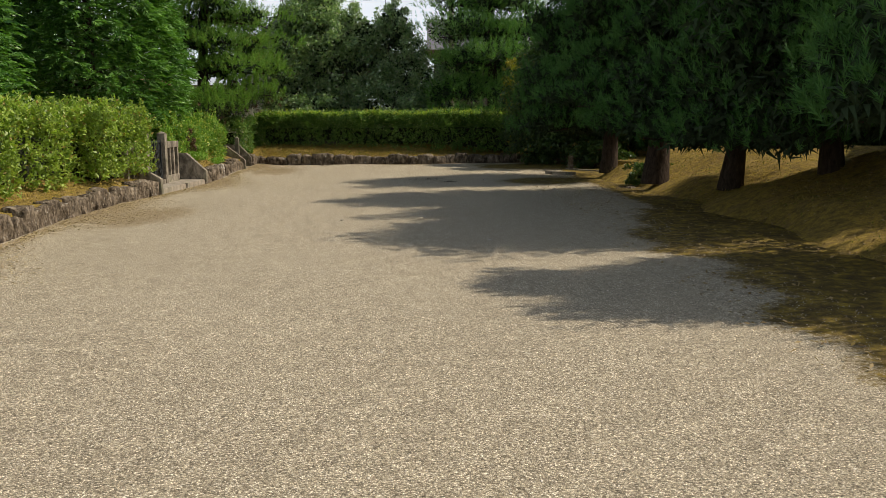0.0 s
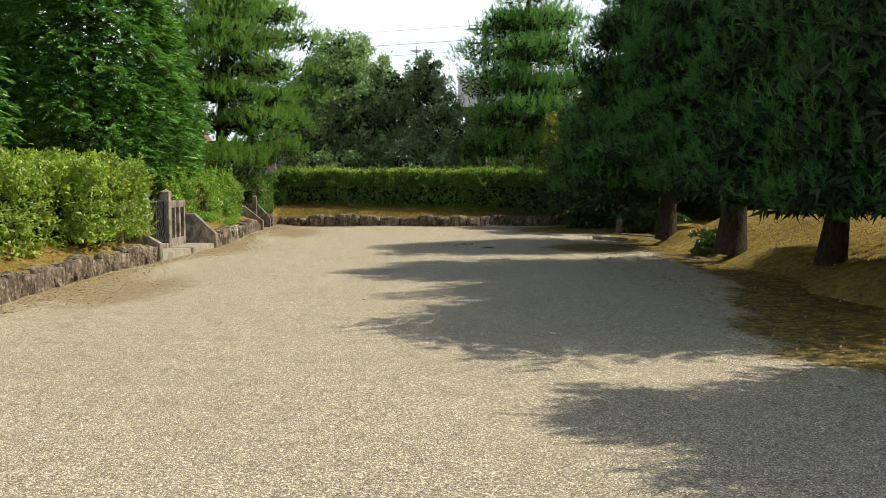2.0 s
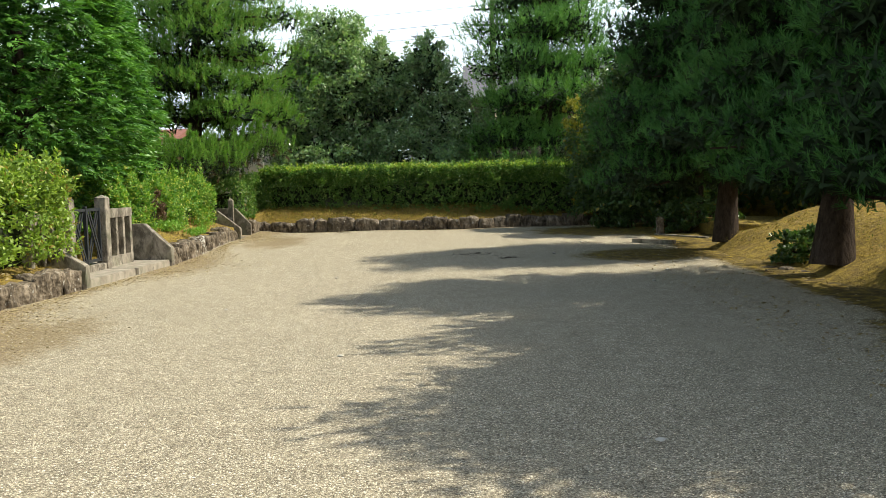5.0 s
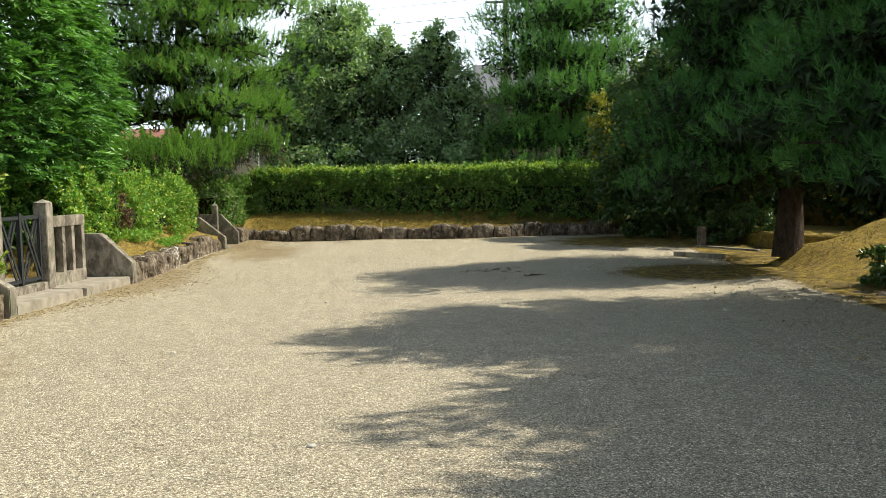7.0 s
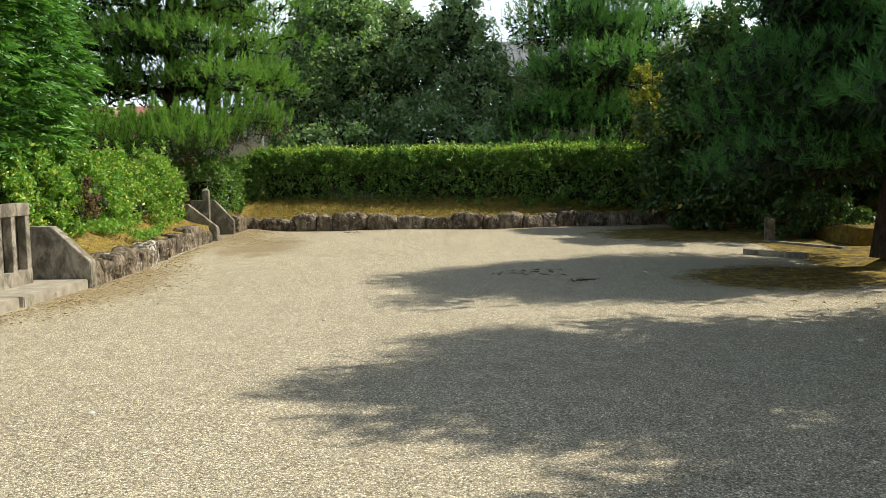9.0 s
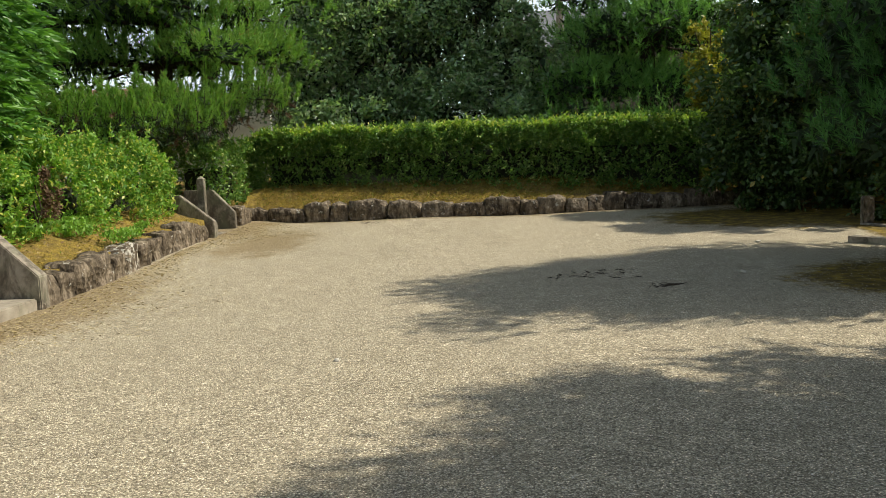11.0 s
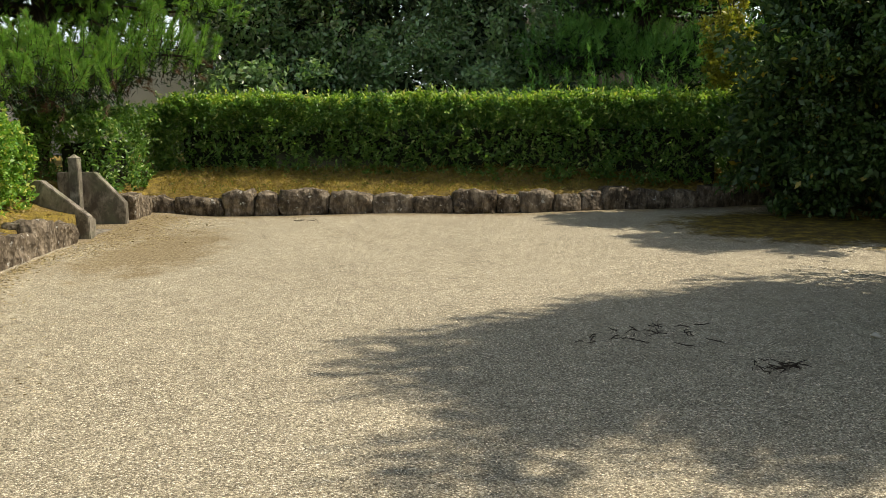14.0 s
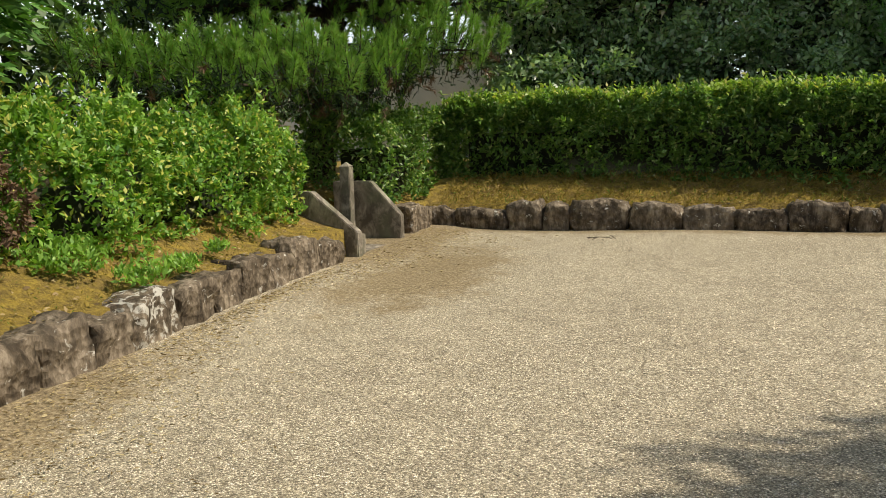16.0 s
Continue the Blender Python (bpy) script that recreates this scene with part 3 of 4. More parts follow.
def pine(label, base, height, radius, lean, clear, leaf, shoots, needles, width, tiers=9, keep=(), length=0.15, reach=0.14, trunk=0.2, cone=0.75, pad=1.0, inner=0.0, arms=6, thick=0.62, dense=0.72, tufts=130):
    """A pine: leaning trunk, whorls of limbs, and rounded cushions of needle shoots on the limbs."""
    global rng
    rng = np.random.default_rng(int(base[0] * 10 + base[1] * 100) + 4000)
    root = thing("pine_tree", base, label, "tree", "pine trees")
    b = np.array(base, float)
    top = b + np.array([lean[0], lean[1], height])
    t = np.linspace(0, 1, 9)[:, None]
    spine = b + (top - b) * t + np.array([[0.12, 0.1, 0]]) * np.sin(t * 7)
    spine[0, 2] -= 0.25
    v, f = tube(spine, trunk * (1.15 - t[:, 0]) ** 0.9 * np.where(t[:, 0] < 0.01, 1.25, 1), 9, 0.12)
    soup("trunk", v, f, BARK, root, "rough dark bark", True)
    at, axis, pads, hearts, spans = [], [], [], [], []
    for k in range(tiers):
        h = clear + (0.97 - clear) * (k + 0.3) / tiers
        span = radius * (1.0 - cone * ((h - clear) / (1 - clear)) ** 1.4)
        around = rng.uniform(0, 6.28)
        n = arms if k < tiers - 2 else arms - 2
        for j in range(n):
            a = around + j * 6.283 / n + rng.normal() * 0.2
            ln = span * rng.uniform(0.86, 1.0) * (1 - inner * max(0.0, math.cos(a)))
            s = b + (top - b) * h
            pads.append((s, s + np.array([math.cos(a) * ln, math.sin(a) * ln, rng.uniform(-0.16, 0.12) * ln]), ln))
    total = sum(p[2] + 0.7 for p in pads)
    for s, e, ln in pads:
        line = limb_line(s, e, 0.08)
        v, f = tube(line, np.linspace(0.05, 0.012, 6) * (0.5 + ln / 3), 5)
        soup("limb", v, f, BARK, root, "", True)
        n = int(shoots * (ln + 0.7) / total)
        m = max(2, int(ln * 2.2))
        mid = np.linspace(0.35, 1.0, m) if ln > 0.9 else np.array([0.5, 1.0])
        m = len(mid)
        size = pad * (0.3 + 0.13 * ln) * rng.uniform(0.8, 1.15, m)
        cc = s + (e - s) * mid[:, None] + rng.normal(size=(m, 3)) * np.array([0.15, 0.15, 0.06]) * min(ln, 2)
        which = rng.integers(0, m, n)
        d = in_ball(n, 0.5)
        d[:, 2] = np.where(d[:, 2] < -0.2, -d[:, 2] * 0.7, d[:, 2])
        off = d * size[which][:, None] * np.array([1.15, 1.15, thick])
        hearts.extend(cc + np.outer(size, [0, 0, 0.24]))
        spans.extend(np.outer(size, [dense, dense, dense * thick * 0.85]))
        at.append(cc[which] + off)
        axis.append(d * 0.55 + unit((e - s)[None]) * 0.25 + np.array([0, 0, 0.8]) + rng.normal(size=(n, 3)) * 0.25)
    at.append(top + rng.normal(size=(60, 3)) * np.array([0.3, 0.3, 0.12]) - np.array([0, 0, 0.15]))
    axis.append(np.tile([0, 0, 1.0], (60, 1)) + rng.normal(size=(60, 3)) * 0.4)
    at, axis = np.concatenate(at), np.concatenate(axis)
    bush = needle_tris(at, axis, needles, length, width, 0.75, reach)
    pick = rng.choice(len(at), len(at) // 6, False)
    candle = needle_tris(at[pick] + unit(axis[pick]) * reach * 0.6, axis[pick] * 0.5 + np.array([0, 0, 0.7]), needles, length * 0.75, width * 0.9, 0.5, reach * 1.9)
    crown("crown", join([bush, candle]), shade_tufts(hearts, spans, tufts, 0.23, 0.068), leaf, root)
    for s, e in keep:
        low_branch(root, np.array(s, float), np.array(e, float), leaf)
    return root


def low_branch(root, s, e, leaf):
    """A long low bough: twigs fork from it, and each ends in upright brushes of long needles."""
    line = limb_line(s, e, 0.05, 9)
    v, f = tube(line, np.linspace(0.06, 0.015, 9), 6)
    bough = soup("bough", v, f, BARK, root, "", True)
    ln = float(np.linalg.norm(e - s))
    n = int(24 * ln)
    u = rng.uniform(0.25, 1.0, n) ** 0.8
    side = np.cross(unit((e - s)[None])[0], [0, 0, 1.0])
    foot = s + (e - s) * u[:, None] + side * (rng.normal(size=(n, 1)) * 0.38) + np.array([0, 0, 1.0]) * rng.uniform(-0.22, 0.22, (n, 1))
    foot += unit((e - s)[None]) * rng.uniform(-0.1, 0.25, (n, 1))
    out = unit(unit((e - s)[None]) * 0.6 + side * rng.normal(size=(n, 1)) * 0.5 + np.array([0, 0, 1.7]) + rng.normal(size=(n, 3)) * 0.22)
    v, f = needle_tris(foot, out, 150, 0.1, 0.0095, 1.1, 0.33)
    w, g = needle_tris(foot + out * 0.28, out, 60, 0.1, 0.009, 0.6, 0.08)
    dead = rng.choice(n, n // 7, False)
    soup("dead_needles", *needle_tris(foot[dead] - np.array([0, 0, 0.12]), rng.normal(size=(len(dead), 3)) - np.array([0, 0, 0.6]), 60, 0.1, 0.009, 0.9, 0.2), WITHERED, bough, "brown dead needles under the bough")
    # Dark fill blades below the brushes, coloured as the shade under them.
    k = shade_tufts(foot - np.array([0, 0, 0.06]), np.full((n, 3), 0.15), 12, 0.13, 0.02)
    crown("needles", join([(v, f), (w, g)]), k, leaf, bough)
    stems = [tube([a - b * 0.12, a + b * 0.2, a + b * 0.42], [0.007, 0.006, 0.003], 4) for a, b in zip(foot, out)]
    v, f = join(stems)
    tagged(soup("stem", v, f, BARK, bough), "", "", "", "stuff")


def broad_tree(name, label, base, lumps, leaf, count, size, trunk=0.12, category="tree", group=""):
    """A broad-leaved tree: trunk, limbs to every lump of the crown, leaves in clusters with gaps."""
    root = thing(name, base, label, category, group)
    b = np.array(base, float)
    hi = max(l[2] for l in lumps)
    spine = np.linspace(b - [0, 0, 0.2], [np.mean([l[0] for l in lumps]), np.mean([l[1] for l in lumps]), hi * 0.75], 7)
    v, f = tube(spine, np.linspace(trunk, trunk * 0.3, 7), 8, 0.1)
    soup("trunk", v, f, BARK, root, "", True)
    pieces, hearts, spans = [], [], []
    vol = np.array([l[3] * l[3] for l in lumps], float)
    for l, share in zip(lumps, vol / vol.sum()):
        c, r, rz = np.array(l[:3], float), l[3], l[4]
        s = spine[rng.integers(1, 5)]
        for _ in range(3):
            e = c + in_ball(1)[0] * np.array([r, r, rz]) * 0.7
            v, f = tube(limb_line(s, e), np.linspace(trunk * 0.4, 0.01, 6), 5)
            soup("limb", v, f, BARK, root, "", True)
        n = int(count * share)
        k = max(12, int(64 * r))
        if r > 0.7:
            hearts.append(c)
            spans.append((r * 0.68, r * 0.68, rz * 0.68))
        cl = in_ball(k, 0.45)
        which = rng.integers(0, k, n)
        at = c + (cl[which] + rng.normal(size=(n, 3)) * 0.085) * np.array([r, r, rz])
        way = cl[which] * 0.5 + rng.normal(size=(n, 3)) * 0.7 + np.array([0, 0, -0.1])
        pieces.append(leaf_quads(at, way, size, 0.5, 1.0))
    if not hearts:
        soup("crown", *join(pieces), leaf, root)
        return root
    # Bigger dark leaves added inside each lump, in place of its inner shade.
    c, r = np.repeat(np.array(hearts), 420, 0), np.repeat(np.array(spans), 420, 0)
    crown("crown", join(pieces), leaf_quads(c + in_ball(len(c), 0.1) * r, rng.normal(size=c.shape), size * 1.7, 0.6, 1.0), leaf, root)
    return root


def cypress(label, base, height, radius, leaf, sprays):
    """A dense conifer with drooping, fan-shaped flat sprays all over a rounded cone."""
    root = thing("cypress_tree", base, label, "tree", "cypress trees")
    b = np.array(base, float)
    t = np.linspace(0, 1, 8)[:, None]
    v, f = tube(b + np.array([0, 0, height * 0.95]) * t - np.array([0, 0, 0.2]), np.linspace(0.2, 0.02, 8), 8, 0.1)
    soup("trunk", v, f, BARK, root, "", True)
    h = rng.uniform(0.03, 1, sprays) ** 0.85
    a = rng.uniform(0, 6.283, sprays)
    prof = radius * (0.55 + 0.45 * soft(h, 0.0, 0.3)) * np.sqrt(np.clip(1.02 - h ** 1.7, 0, 1)) * (0.92 + 0.14 * np.sin(a * 5 + h * 17) * np.sin(h * 23 + a * 2))
    depth = 1 - 0.35 * rng.uniform(0, 1, sprays) ** 2
    out = np.stack([np.cos(a), np.sin(a), np.zeros(sprays)], 1)
    at = b + out * (prof * depth)[:, None]
    at[:, 2] = b[2] + h * height
    pieces = []
    axis = unit(out + rng.normal(size=(sprays, 3)) * 0.35 + np.array([0, 0, 0.2]))
    side = unit(np.cross(axis, np.array([0, 0, 1.0]) + rng.normal(size=(sprays, 3)) * 0.3))
    m = 11
    for j in range(m):
        s = (j + 1) / m
        sg = 1 if j % 2 else -1
        p = at + axis * (0.34 * s)
        p[:, 2] -= 0.12 * s * s
        pieces.append(leaf_quads(p, axis * 0.8 + side * sg * (0.9 - 0.5 * s) + np.array([0, 0, -0.25]), 0.17 * (1.2 - 0.6 * s), 0.32, 1.0))
    v, f = join(pieces)
    soup("crown", v, f, leaf, root)
    for hh, aa in zip(np.linspace(0.1, 0.85, 22), np.arange(22) * 2.4):
        reach = radius * 0.8 * (1 - hh)
        v, f = tube(limb_line(b + [0, 0, hh * height], b + np.array([math.cos(aa) * reach, math.sin(aa) * reach, hh * height + 0.2])), np.linspace(0.04, 0.01, 6), 5)
        soup("limb", v, f, BARK, root, "", True)
    return root


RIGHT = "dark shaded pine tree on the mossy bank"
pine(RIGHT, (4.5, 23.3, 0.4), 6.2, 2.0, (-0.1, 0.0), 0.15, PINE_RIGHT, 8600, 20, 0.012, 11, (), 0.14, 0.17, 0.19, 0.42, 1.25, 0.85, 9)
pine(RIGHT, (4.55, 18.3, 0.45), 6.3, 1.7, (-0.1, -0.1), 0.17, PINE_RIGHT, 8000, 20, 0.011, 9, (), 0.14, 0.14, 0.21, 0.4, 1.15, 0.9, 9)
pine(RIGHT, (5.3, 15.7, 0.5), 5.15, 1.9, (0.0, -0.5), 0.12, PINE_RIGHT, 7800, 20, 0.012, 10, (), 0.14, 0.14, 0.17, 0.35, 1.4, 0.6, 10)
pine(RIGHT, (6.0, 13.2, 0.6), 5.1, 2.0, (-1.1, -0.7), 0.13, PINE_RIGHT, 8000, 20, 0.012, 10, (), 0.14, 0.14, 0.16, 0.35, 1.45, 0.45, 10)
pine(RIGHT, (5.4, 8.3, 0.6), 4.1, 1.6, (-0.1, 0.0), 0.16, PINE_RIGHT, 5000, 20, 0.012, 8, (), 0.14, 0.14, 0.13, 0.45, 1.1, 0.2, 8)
# Two pines added out of view, to throw shade on the bank.
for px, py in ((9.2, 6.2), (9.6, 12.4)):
    pine("dark unseen pine tree further back, added to shade the bank", (px, py, 0.9), 5.6, 1.8, (0.0, 0.0), 0.16, PINE_RIGHT, 2600, 13, 0.028, 8, (), 0.14, 0.14, 0.16, 0.45, 1.1, 0.0, 6)
pine("pine tree standing behind the clipped hedge", (1.9, 35.4, 0.5), 10.4, 2.7, (0.2, 0.0), 0.06, PINE_MID, 10000, 16, 0.019, 8, (), 0.16, 0.24, 0.2, 0.66, 1.5, 0.0, 8, 0.9, 0.62, 60)
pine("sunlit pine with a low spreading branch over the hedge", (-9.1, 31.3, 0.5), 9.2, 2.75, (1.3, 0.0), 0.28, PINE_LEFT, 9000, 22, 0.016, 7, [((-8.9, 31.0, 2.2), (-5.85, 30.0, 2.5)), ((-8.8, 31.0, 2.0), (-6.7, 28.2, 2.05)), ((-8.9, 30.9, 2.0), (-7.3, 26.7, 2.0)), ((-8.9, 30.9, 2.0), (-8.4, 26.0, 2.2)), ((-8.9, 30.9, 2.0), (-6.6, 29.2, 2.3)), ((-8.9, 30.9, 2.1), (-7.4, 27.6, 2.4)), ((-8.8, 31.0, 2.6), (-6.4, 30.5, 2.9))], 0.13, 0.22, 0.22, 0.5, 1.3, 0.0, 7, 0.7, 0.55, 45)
cypress("dense green cypress with drooping fan-shaped sprays", (-9.0, 22.3, 0.5), 8.0, 2.45, CYPRESS_LEAF, 9500)
cypress("dense green cypress beside the hedge", (-10.4, 16.4, 0.5), 7.0, 2.3, CYPRESS_LEAF, 3600)
broad_tree("broadleaf_tree", "tall grey-green broadleaf tree behind the hedge", (-5.2, 35.3, 0.5), [(-5.15, 35.3, 6.1, 1.3, 1.35), (-3.5, 35.2, 5.0, 1.2, 1.2), (-5.2, 35.3, 5.2, 1.6, 1.5), (-6.1, 35.1, 3.7, 1.6, 1.8), (-4.3, 35.0, 3.9, 1.5, 1.9), (-5.1, 34.9, 2.0, 2.3, 1.4)], BROAD_LEAF, 50000, 0.135)
broad_tree("broadleaf_tree", "smaller grey-green broadleaf tree behind the hedge", (-1.9, 35.3, 0.5), [(-1.95, 35.4, 5.5, 0.75, 1.0), (-1.8, 35.4, 4.5, 1.3, 1.4), (-3.1, 35.4, 4.4, 1.0, 1.5), (-1.1, 35.2, 3.0, 1.3, 1.6), (-2.4, 35.0, 2.0, 2.1, 1.5)], BROAD_LEAF, 42000, 0.135)
broad_tree("evergreen_bush", "tall dark evergreen bush at the end of the hedge", (3.8, 29.9, 0.1), [(3.9, 30.1, 4.0, 0.9, 1.0), (3.8, 30.0, 3.3, 1.3, 1.3), (3.6, 29.8, 2.2, 1.5, 1.4), (4.4, 30.2, 1.3, 1.7, 1.2), (3.3, 30.0, 1.1, 1.3, 1.0)], DARK_LEAF, 38000, 0.125, 0.09, "bush")
for bx, by, tall in ((15.5, 5.0, 1.0), (15.8, 12.5, 1.0), (15.5, 20.0, 1.0), (15.0, 27.5, 1.0), (10.5, 34.5, 1.0), (6.4, 37.5, 0.6)):
    broad_tree("woodland_tree", "dark leafy tree in the shaded wood behind the bank", (bx, by, 0.8), [(bx, by, 2.2 * tall, 4.2 * tall, 2.0 * tall), (bx, by + 0.6, 4.6 * tall, 3.4 * tall, 2.2 * tall), (bx + 0.3, by - 1.0, 6.6 * tall, 2.4 * tall, 1.8 * tall)], DARK_LEAF, 7500, 0.4, 0.2, "tree", "wood behind the bank")
for bx, by in ((10.4, 7.5), (10.6, 10.5), (10.3, 13.5), (10.5, 16.5), (10.2, 19.5), (10.0, 22.5), (9.4, 25.5), (8.4, 28.6), (6.8, 31.0)):
    broad_tree("dark_shrub", "dark evergreen shrub behind the mossy bank", (bx, by, 0.8), [(bx, by, 1.6, 1.5, 1.0), (bx + 0.3, by + 0.6, 2.4, 1.2, 0.9)], DARK_LEAF, 5000, 0.2, 0.08, "shrub", "shrubs behind the bank")
for bx, by in ((-12.5, 26.5), (-13.5, 33.0), (-14.0, 20.0)):
    broad_tree("woodland_tree", "dark leafy tree behind the hedge", (bx, by, 0.5), [(bx, by, 2.2, 2.8, 1.9), (bx, by + 0.5, 4.2, 2.4, 1.9)], DARK_LEAF, 10000, 0.18, 0.15, "tree", "trees behind the left hedge")
broad_tree("evergreen_bush", "dark evergreen bush beside the entrance", (5.3, 28.2, 0.2), [(5.3, 28.2, 4.5, 1.0, 1.0), (5.3, 28.2, 3.2, 1.4, 1.3), (5.4, 28.3, 2.0, 1.3, 1.0)], DARK_LEAF, 20000, 0.14, 0.09, "bush")
broad_tree("small_shrub", "small dark leafy shrub at the foot of the bank", (4.65, 19.75, 0.15), [(4.6, 19.75, 0.32, 0.45, 0.28), (4.9, 19.6, 0.42, 0.36, 0.26)], DARK_LEAF, 3500, 0.08, 0.03, "shrub")
broad_tree("small_shrub", "low shrub with glossy leaves beside the entrance", (4.7, 27.5, 0.1), [(4.5, 27.6, 0.5, 0.55, 0.4), (5.1, 27.4, 0.55, 0.5, 0.4), (5.6, 27.6, 0.5, 0.5, 0.4)], DARK_LEAF, 4500, 0.09, 0.03, "shrub")


# ---- gate ----
def gate_post(parent_name, x, y, z0, top, w, label, skin=CONCRETE):
    root = thing(parent_name, (x, y, z0), label, "post", "gate posts")
    bm = box(bmesh.new(), x - w / 2, x + w / 2, y - w / 2, y + w / 2, z0 - 0.1, top - 0.05, 0.008)
    part("shaft", bm, skin, root)
    bm = bmesh.new()
    c = [bm.verts.new((x + sx * w / 2, y + sy * w / 2, top - 0.05)) for sx, sy in ((-1, -1), (1, -1), (1, 1), (-1, 1))]
    a = bm.verts.new((x, y, top))
    bm.faces.new(c[::-1])
    for i in range(4):
        bm.faces.new((c[i], c[(i + 1) % 4], a))
    part("pyramid_cap", bm, skin, root)
    return root


for yy in (18.72, 19.96):
    gate_post("gate_post", -6.5, yy, 0.17, 1.37, 0.18, "square weathered concrete gate post with a pyramid cap")


def slotted_panel(y0, y1):
    root = thing("slotted_panel", (-6.52, (y0 + y1) / 2, 0.17), "weathered concrete fence panel with upright slots", "fence panel", "gate panels")
    x0, x1 = -6.58, -6.46
    part("bottom_rail", box(bmesh.new(), x0, x1, y0, y1, 0.1, 0.34, 0.006), CONCRETE, root)
    part("top_rail", box(bmesh.new(), x0, x1, y0, y1, 0.98, 1.13, 0.006), CONCRETE, root)
    for k, w in ((0.0, 0.1), (0.32, 0.09), (0.6, 0.09), (0.9, 0.1)):
        a = y0 + k * (y1 - y0)
        part("upright", box(bmesh.new(), x0 + 0.008, x1 - 0.008, a + 0.004, a + w * (y1 - y0), 0.336, 0.984, 0.004), CONCRETE, root)
    part("back_slab", box(bmesh.new(), x0 - 0.05, x0 - 0.004, y0, y1, 0.1, 1.1), CONCRETE, root)


slotted_panel(20.07, 21.06)
slotted_panel(17.6, 18.6)


def iron_gate():
    y0, y1, x = 18.84, 19.84, -6.5
    root = thing("iron_gate", (x, (y0 + y1) / 2, 0.2), "dark iron gate with crossed flat bars, closed between posts", "gate")
    part("top_rail", bar(bmesh.new(), (x, y0, 1.14), (x, y1, 1.14), 0.045, 0.03), IRON, root)
    part("bottom_rail", bar(bmesh.new(), (x, y0, 0.33), (x, y1, 0.33), 0.045, 0.03), IRON, root)
    m = (y0 + y1) / 2
    part("centre_post", bar(bmesh.new(), (x, m, 0.2), (x, m, 1.2), 0.05, 0.05), IRON, root)
    for a in (y0 + 0.02, y1 - 0.02):
        part("stile", bar(bmesh.new(), (x, a, 0.3), (x, a, 1.16), 0.04, 0.03), IRON, root)
    for a, b in ((y0, m - 0.04), (m + 0.04, y1)):
        for k, (p, q) in enumerate(((a, b), (b, a))):
            for d in (-0.04, 0.04):
                part("crossed_bar", bar(bmesh.new(), (x + 0.012 * (1 if k else -1), p * 0.9 + q * 0.1 + d, 0.34), (x + 0.012 * (1 if k else -1), q * 0.9 + p * 0.1 + d, 1.12), 0.035, 0.012), IRON, root)


iron_gate()


def cheek(y0, y1, x_back, x_flat, x_front, top, low, z0, label, skin=CONCRETE):
    """A side wall with a sloping top, from a high back end down to a low front end."""
    root = thing("cheek_wall", ((x_back + x_front) / 2, (y0 + y1) / 2, z0), label, "side wall", "cheek walls")
    bm = prism(bmesh.new(), [(x_back, z0), (x_front, z0), (x_front, low), (x_flat, top), (x_back, top)], "y", y0, y1, 0.01)
    part("slab", bm, skin, root)


cheek(18.1, 18.25, -7.3, -6.7, -5.96, 0.82, 0.38, -0.1, "weathered concrete side wall sloping down beside the gate step")
cheek(21.36, 21.52, -7.2, -6.38, -5.9, 0.82, 0.38, -0.1, "weathered concrete side wall sloping down beside the gate step")
step = thing("gate_step", (-6.3, 19.8, 0.0), "pale worn concrete step in front of the gate", "step")
part("slab", box(bmesh.new(), -8.2, -5.97, 18.26, 19.9, -0.1, 0.17, 0.012), STEP_CONCRETE, step)
part("slab", box(bmesh.new(), -8.2, -5.93, 19.91, 21.35, -0.1, 0.172, 0.012), STEP_CONCRETE, step)
part("sill", box(bmesh.new(), -6.58, -6.42, 18.82, 19.86, 0.16, 0.27, 0.008), CONCRETE, step)

cheek(27.24, 27.36, -7.3, -6.82, -6.26, 0.84, 0.4, 0.0, "mossy concrete side wall of the narrow drain passage", OLD_CONCRETE)
cheek(28.66, 28.78, -7.3, -6.78, -6.38, 0.86, 0.44, 0.0, "mossy concrete side wall of the narrow drain passage", OLD_CONCRETE)
gate_post("drain_post", -6.62, 27.74, 0.1, 1.14, 0.12, "grey concrete post in the drain passage", OLD_CONCRETE)
drain = thing("drain_step", (-6.6, 28.0, 0.05), "small concrete step in the drain passage", "step")
part("floor_slab", box(bmesh.new(), -7.6, -6.34, 27.37, 28.65, -0.05, 0.14, 0.01), OLD_CONCRETE, drain)
part("kerb_block", box(bmesh.new(), -6.7, -6.3, 27.37, 27.52, 0.13, 0.36, 0.01), OLD_CONCRETE, drain)

# ---- entrance on the right ----
kerb = thing("kerb_stone", (3.5, 24.6, 0.05), "low pale kerb stone at the path entrance", "kerb", "entrance kerbs")
bm = bmesh.new()
bar(bm, (3.05, 25.1, 0.07), (3.75, 24.35, 0.07), 0.12, 0.14)
part("block", bm, CONCRETE, kerb)
kerb = thing("kerb_stone", (4.4, 26.0, 0.05), "low pale kerb stone at the path entrance", "kerb", "entrance kerbs")
bm = bmesh.new()
bar(bm, (3.9, 26.9, 0.06), (4.75, 25.5, 0.06), 0.1, 0.1)
part("block", bm, CONCRETE, kerb)

# ---- distance ----
PLASTER = plain("pale_plaster", (0.62, 0.6, 0.56), 0.9, 0, 0.12)
TILE = plain("grey_roof_tile", (0.2, 0.2, 0.21), 0.6, 0, 0.35, 8)


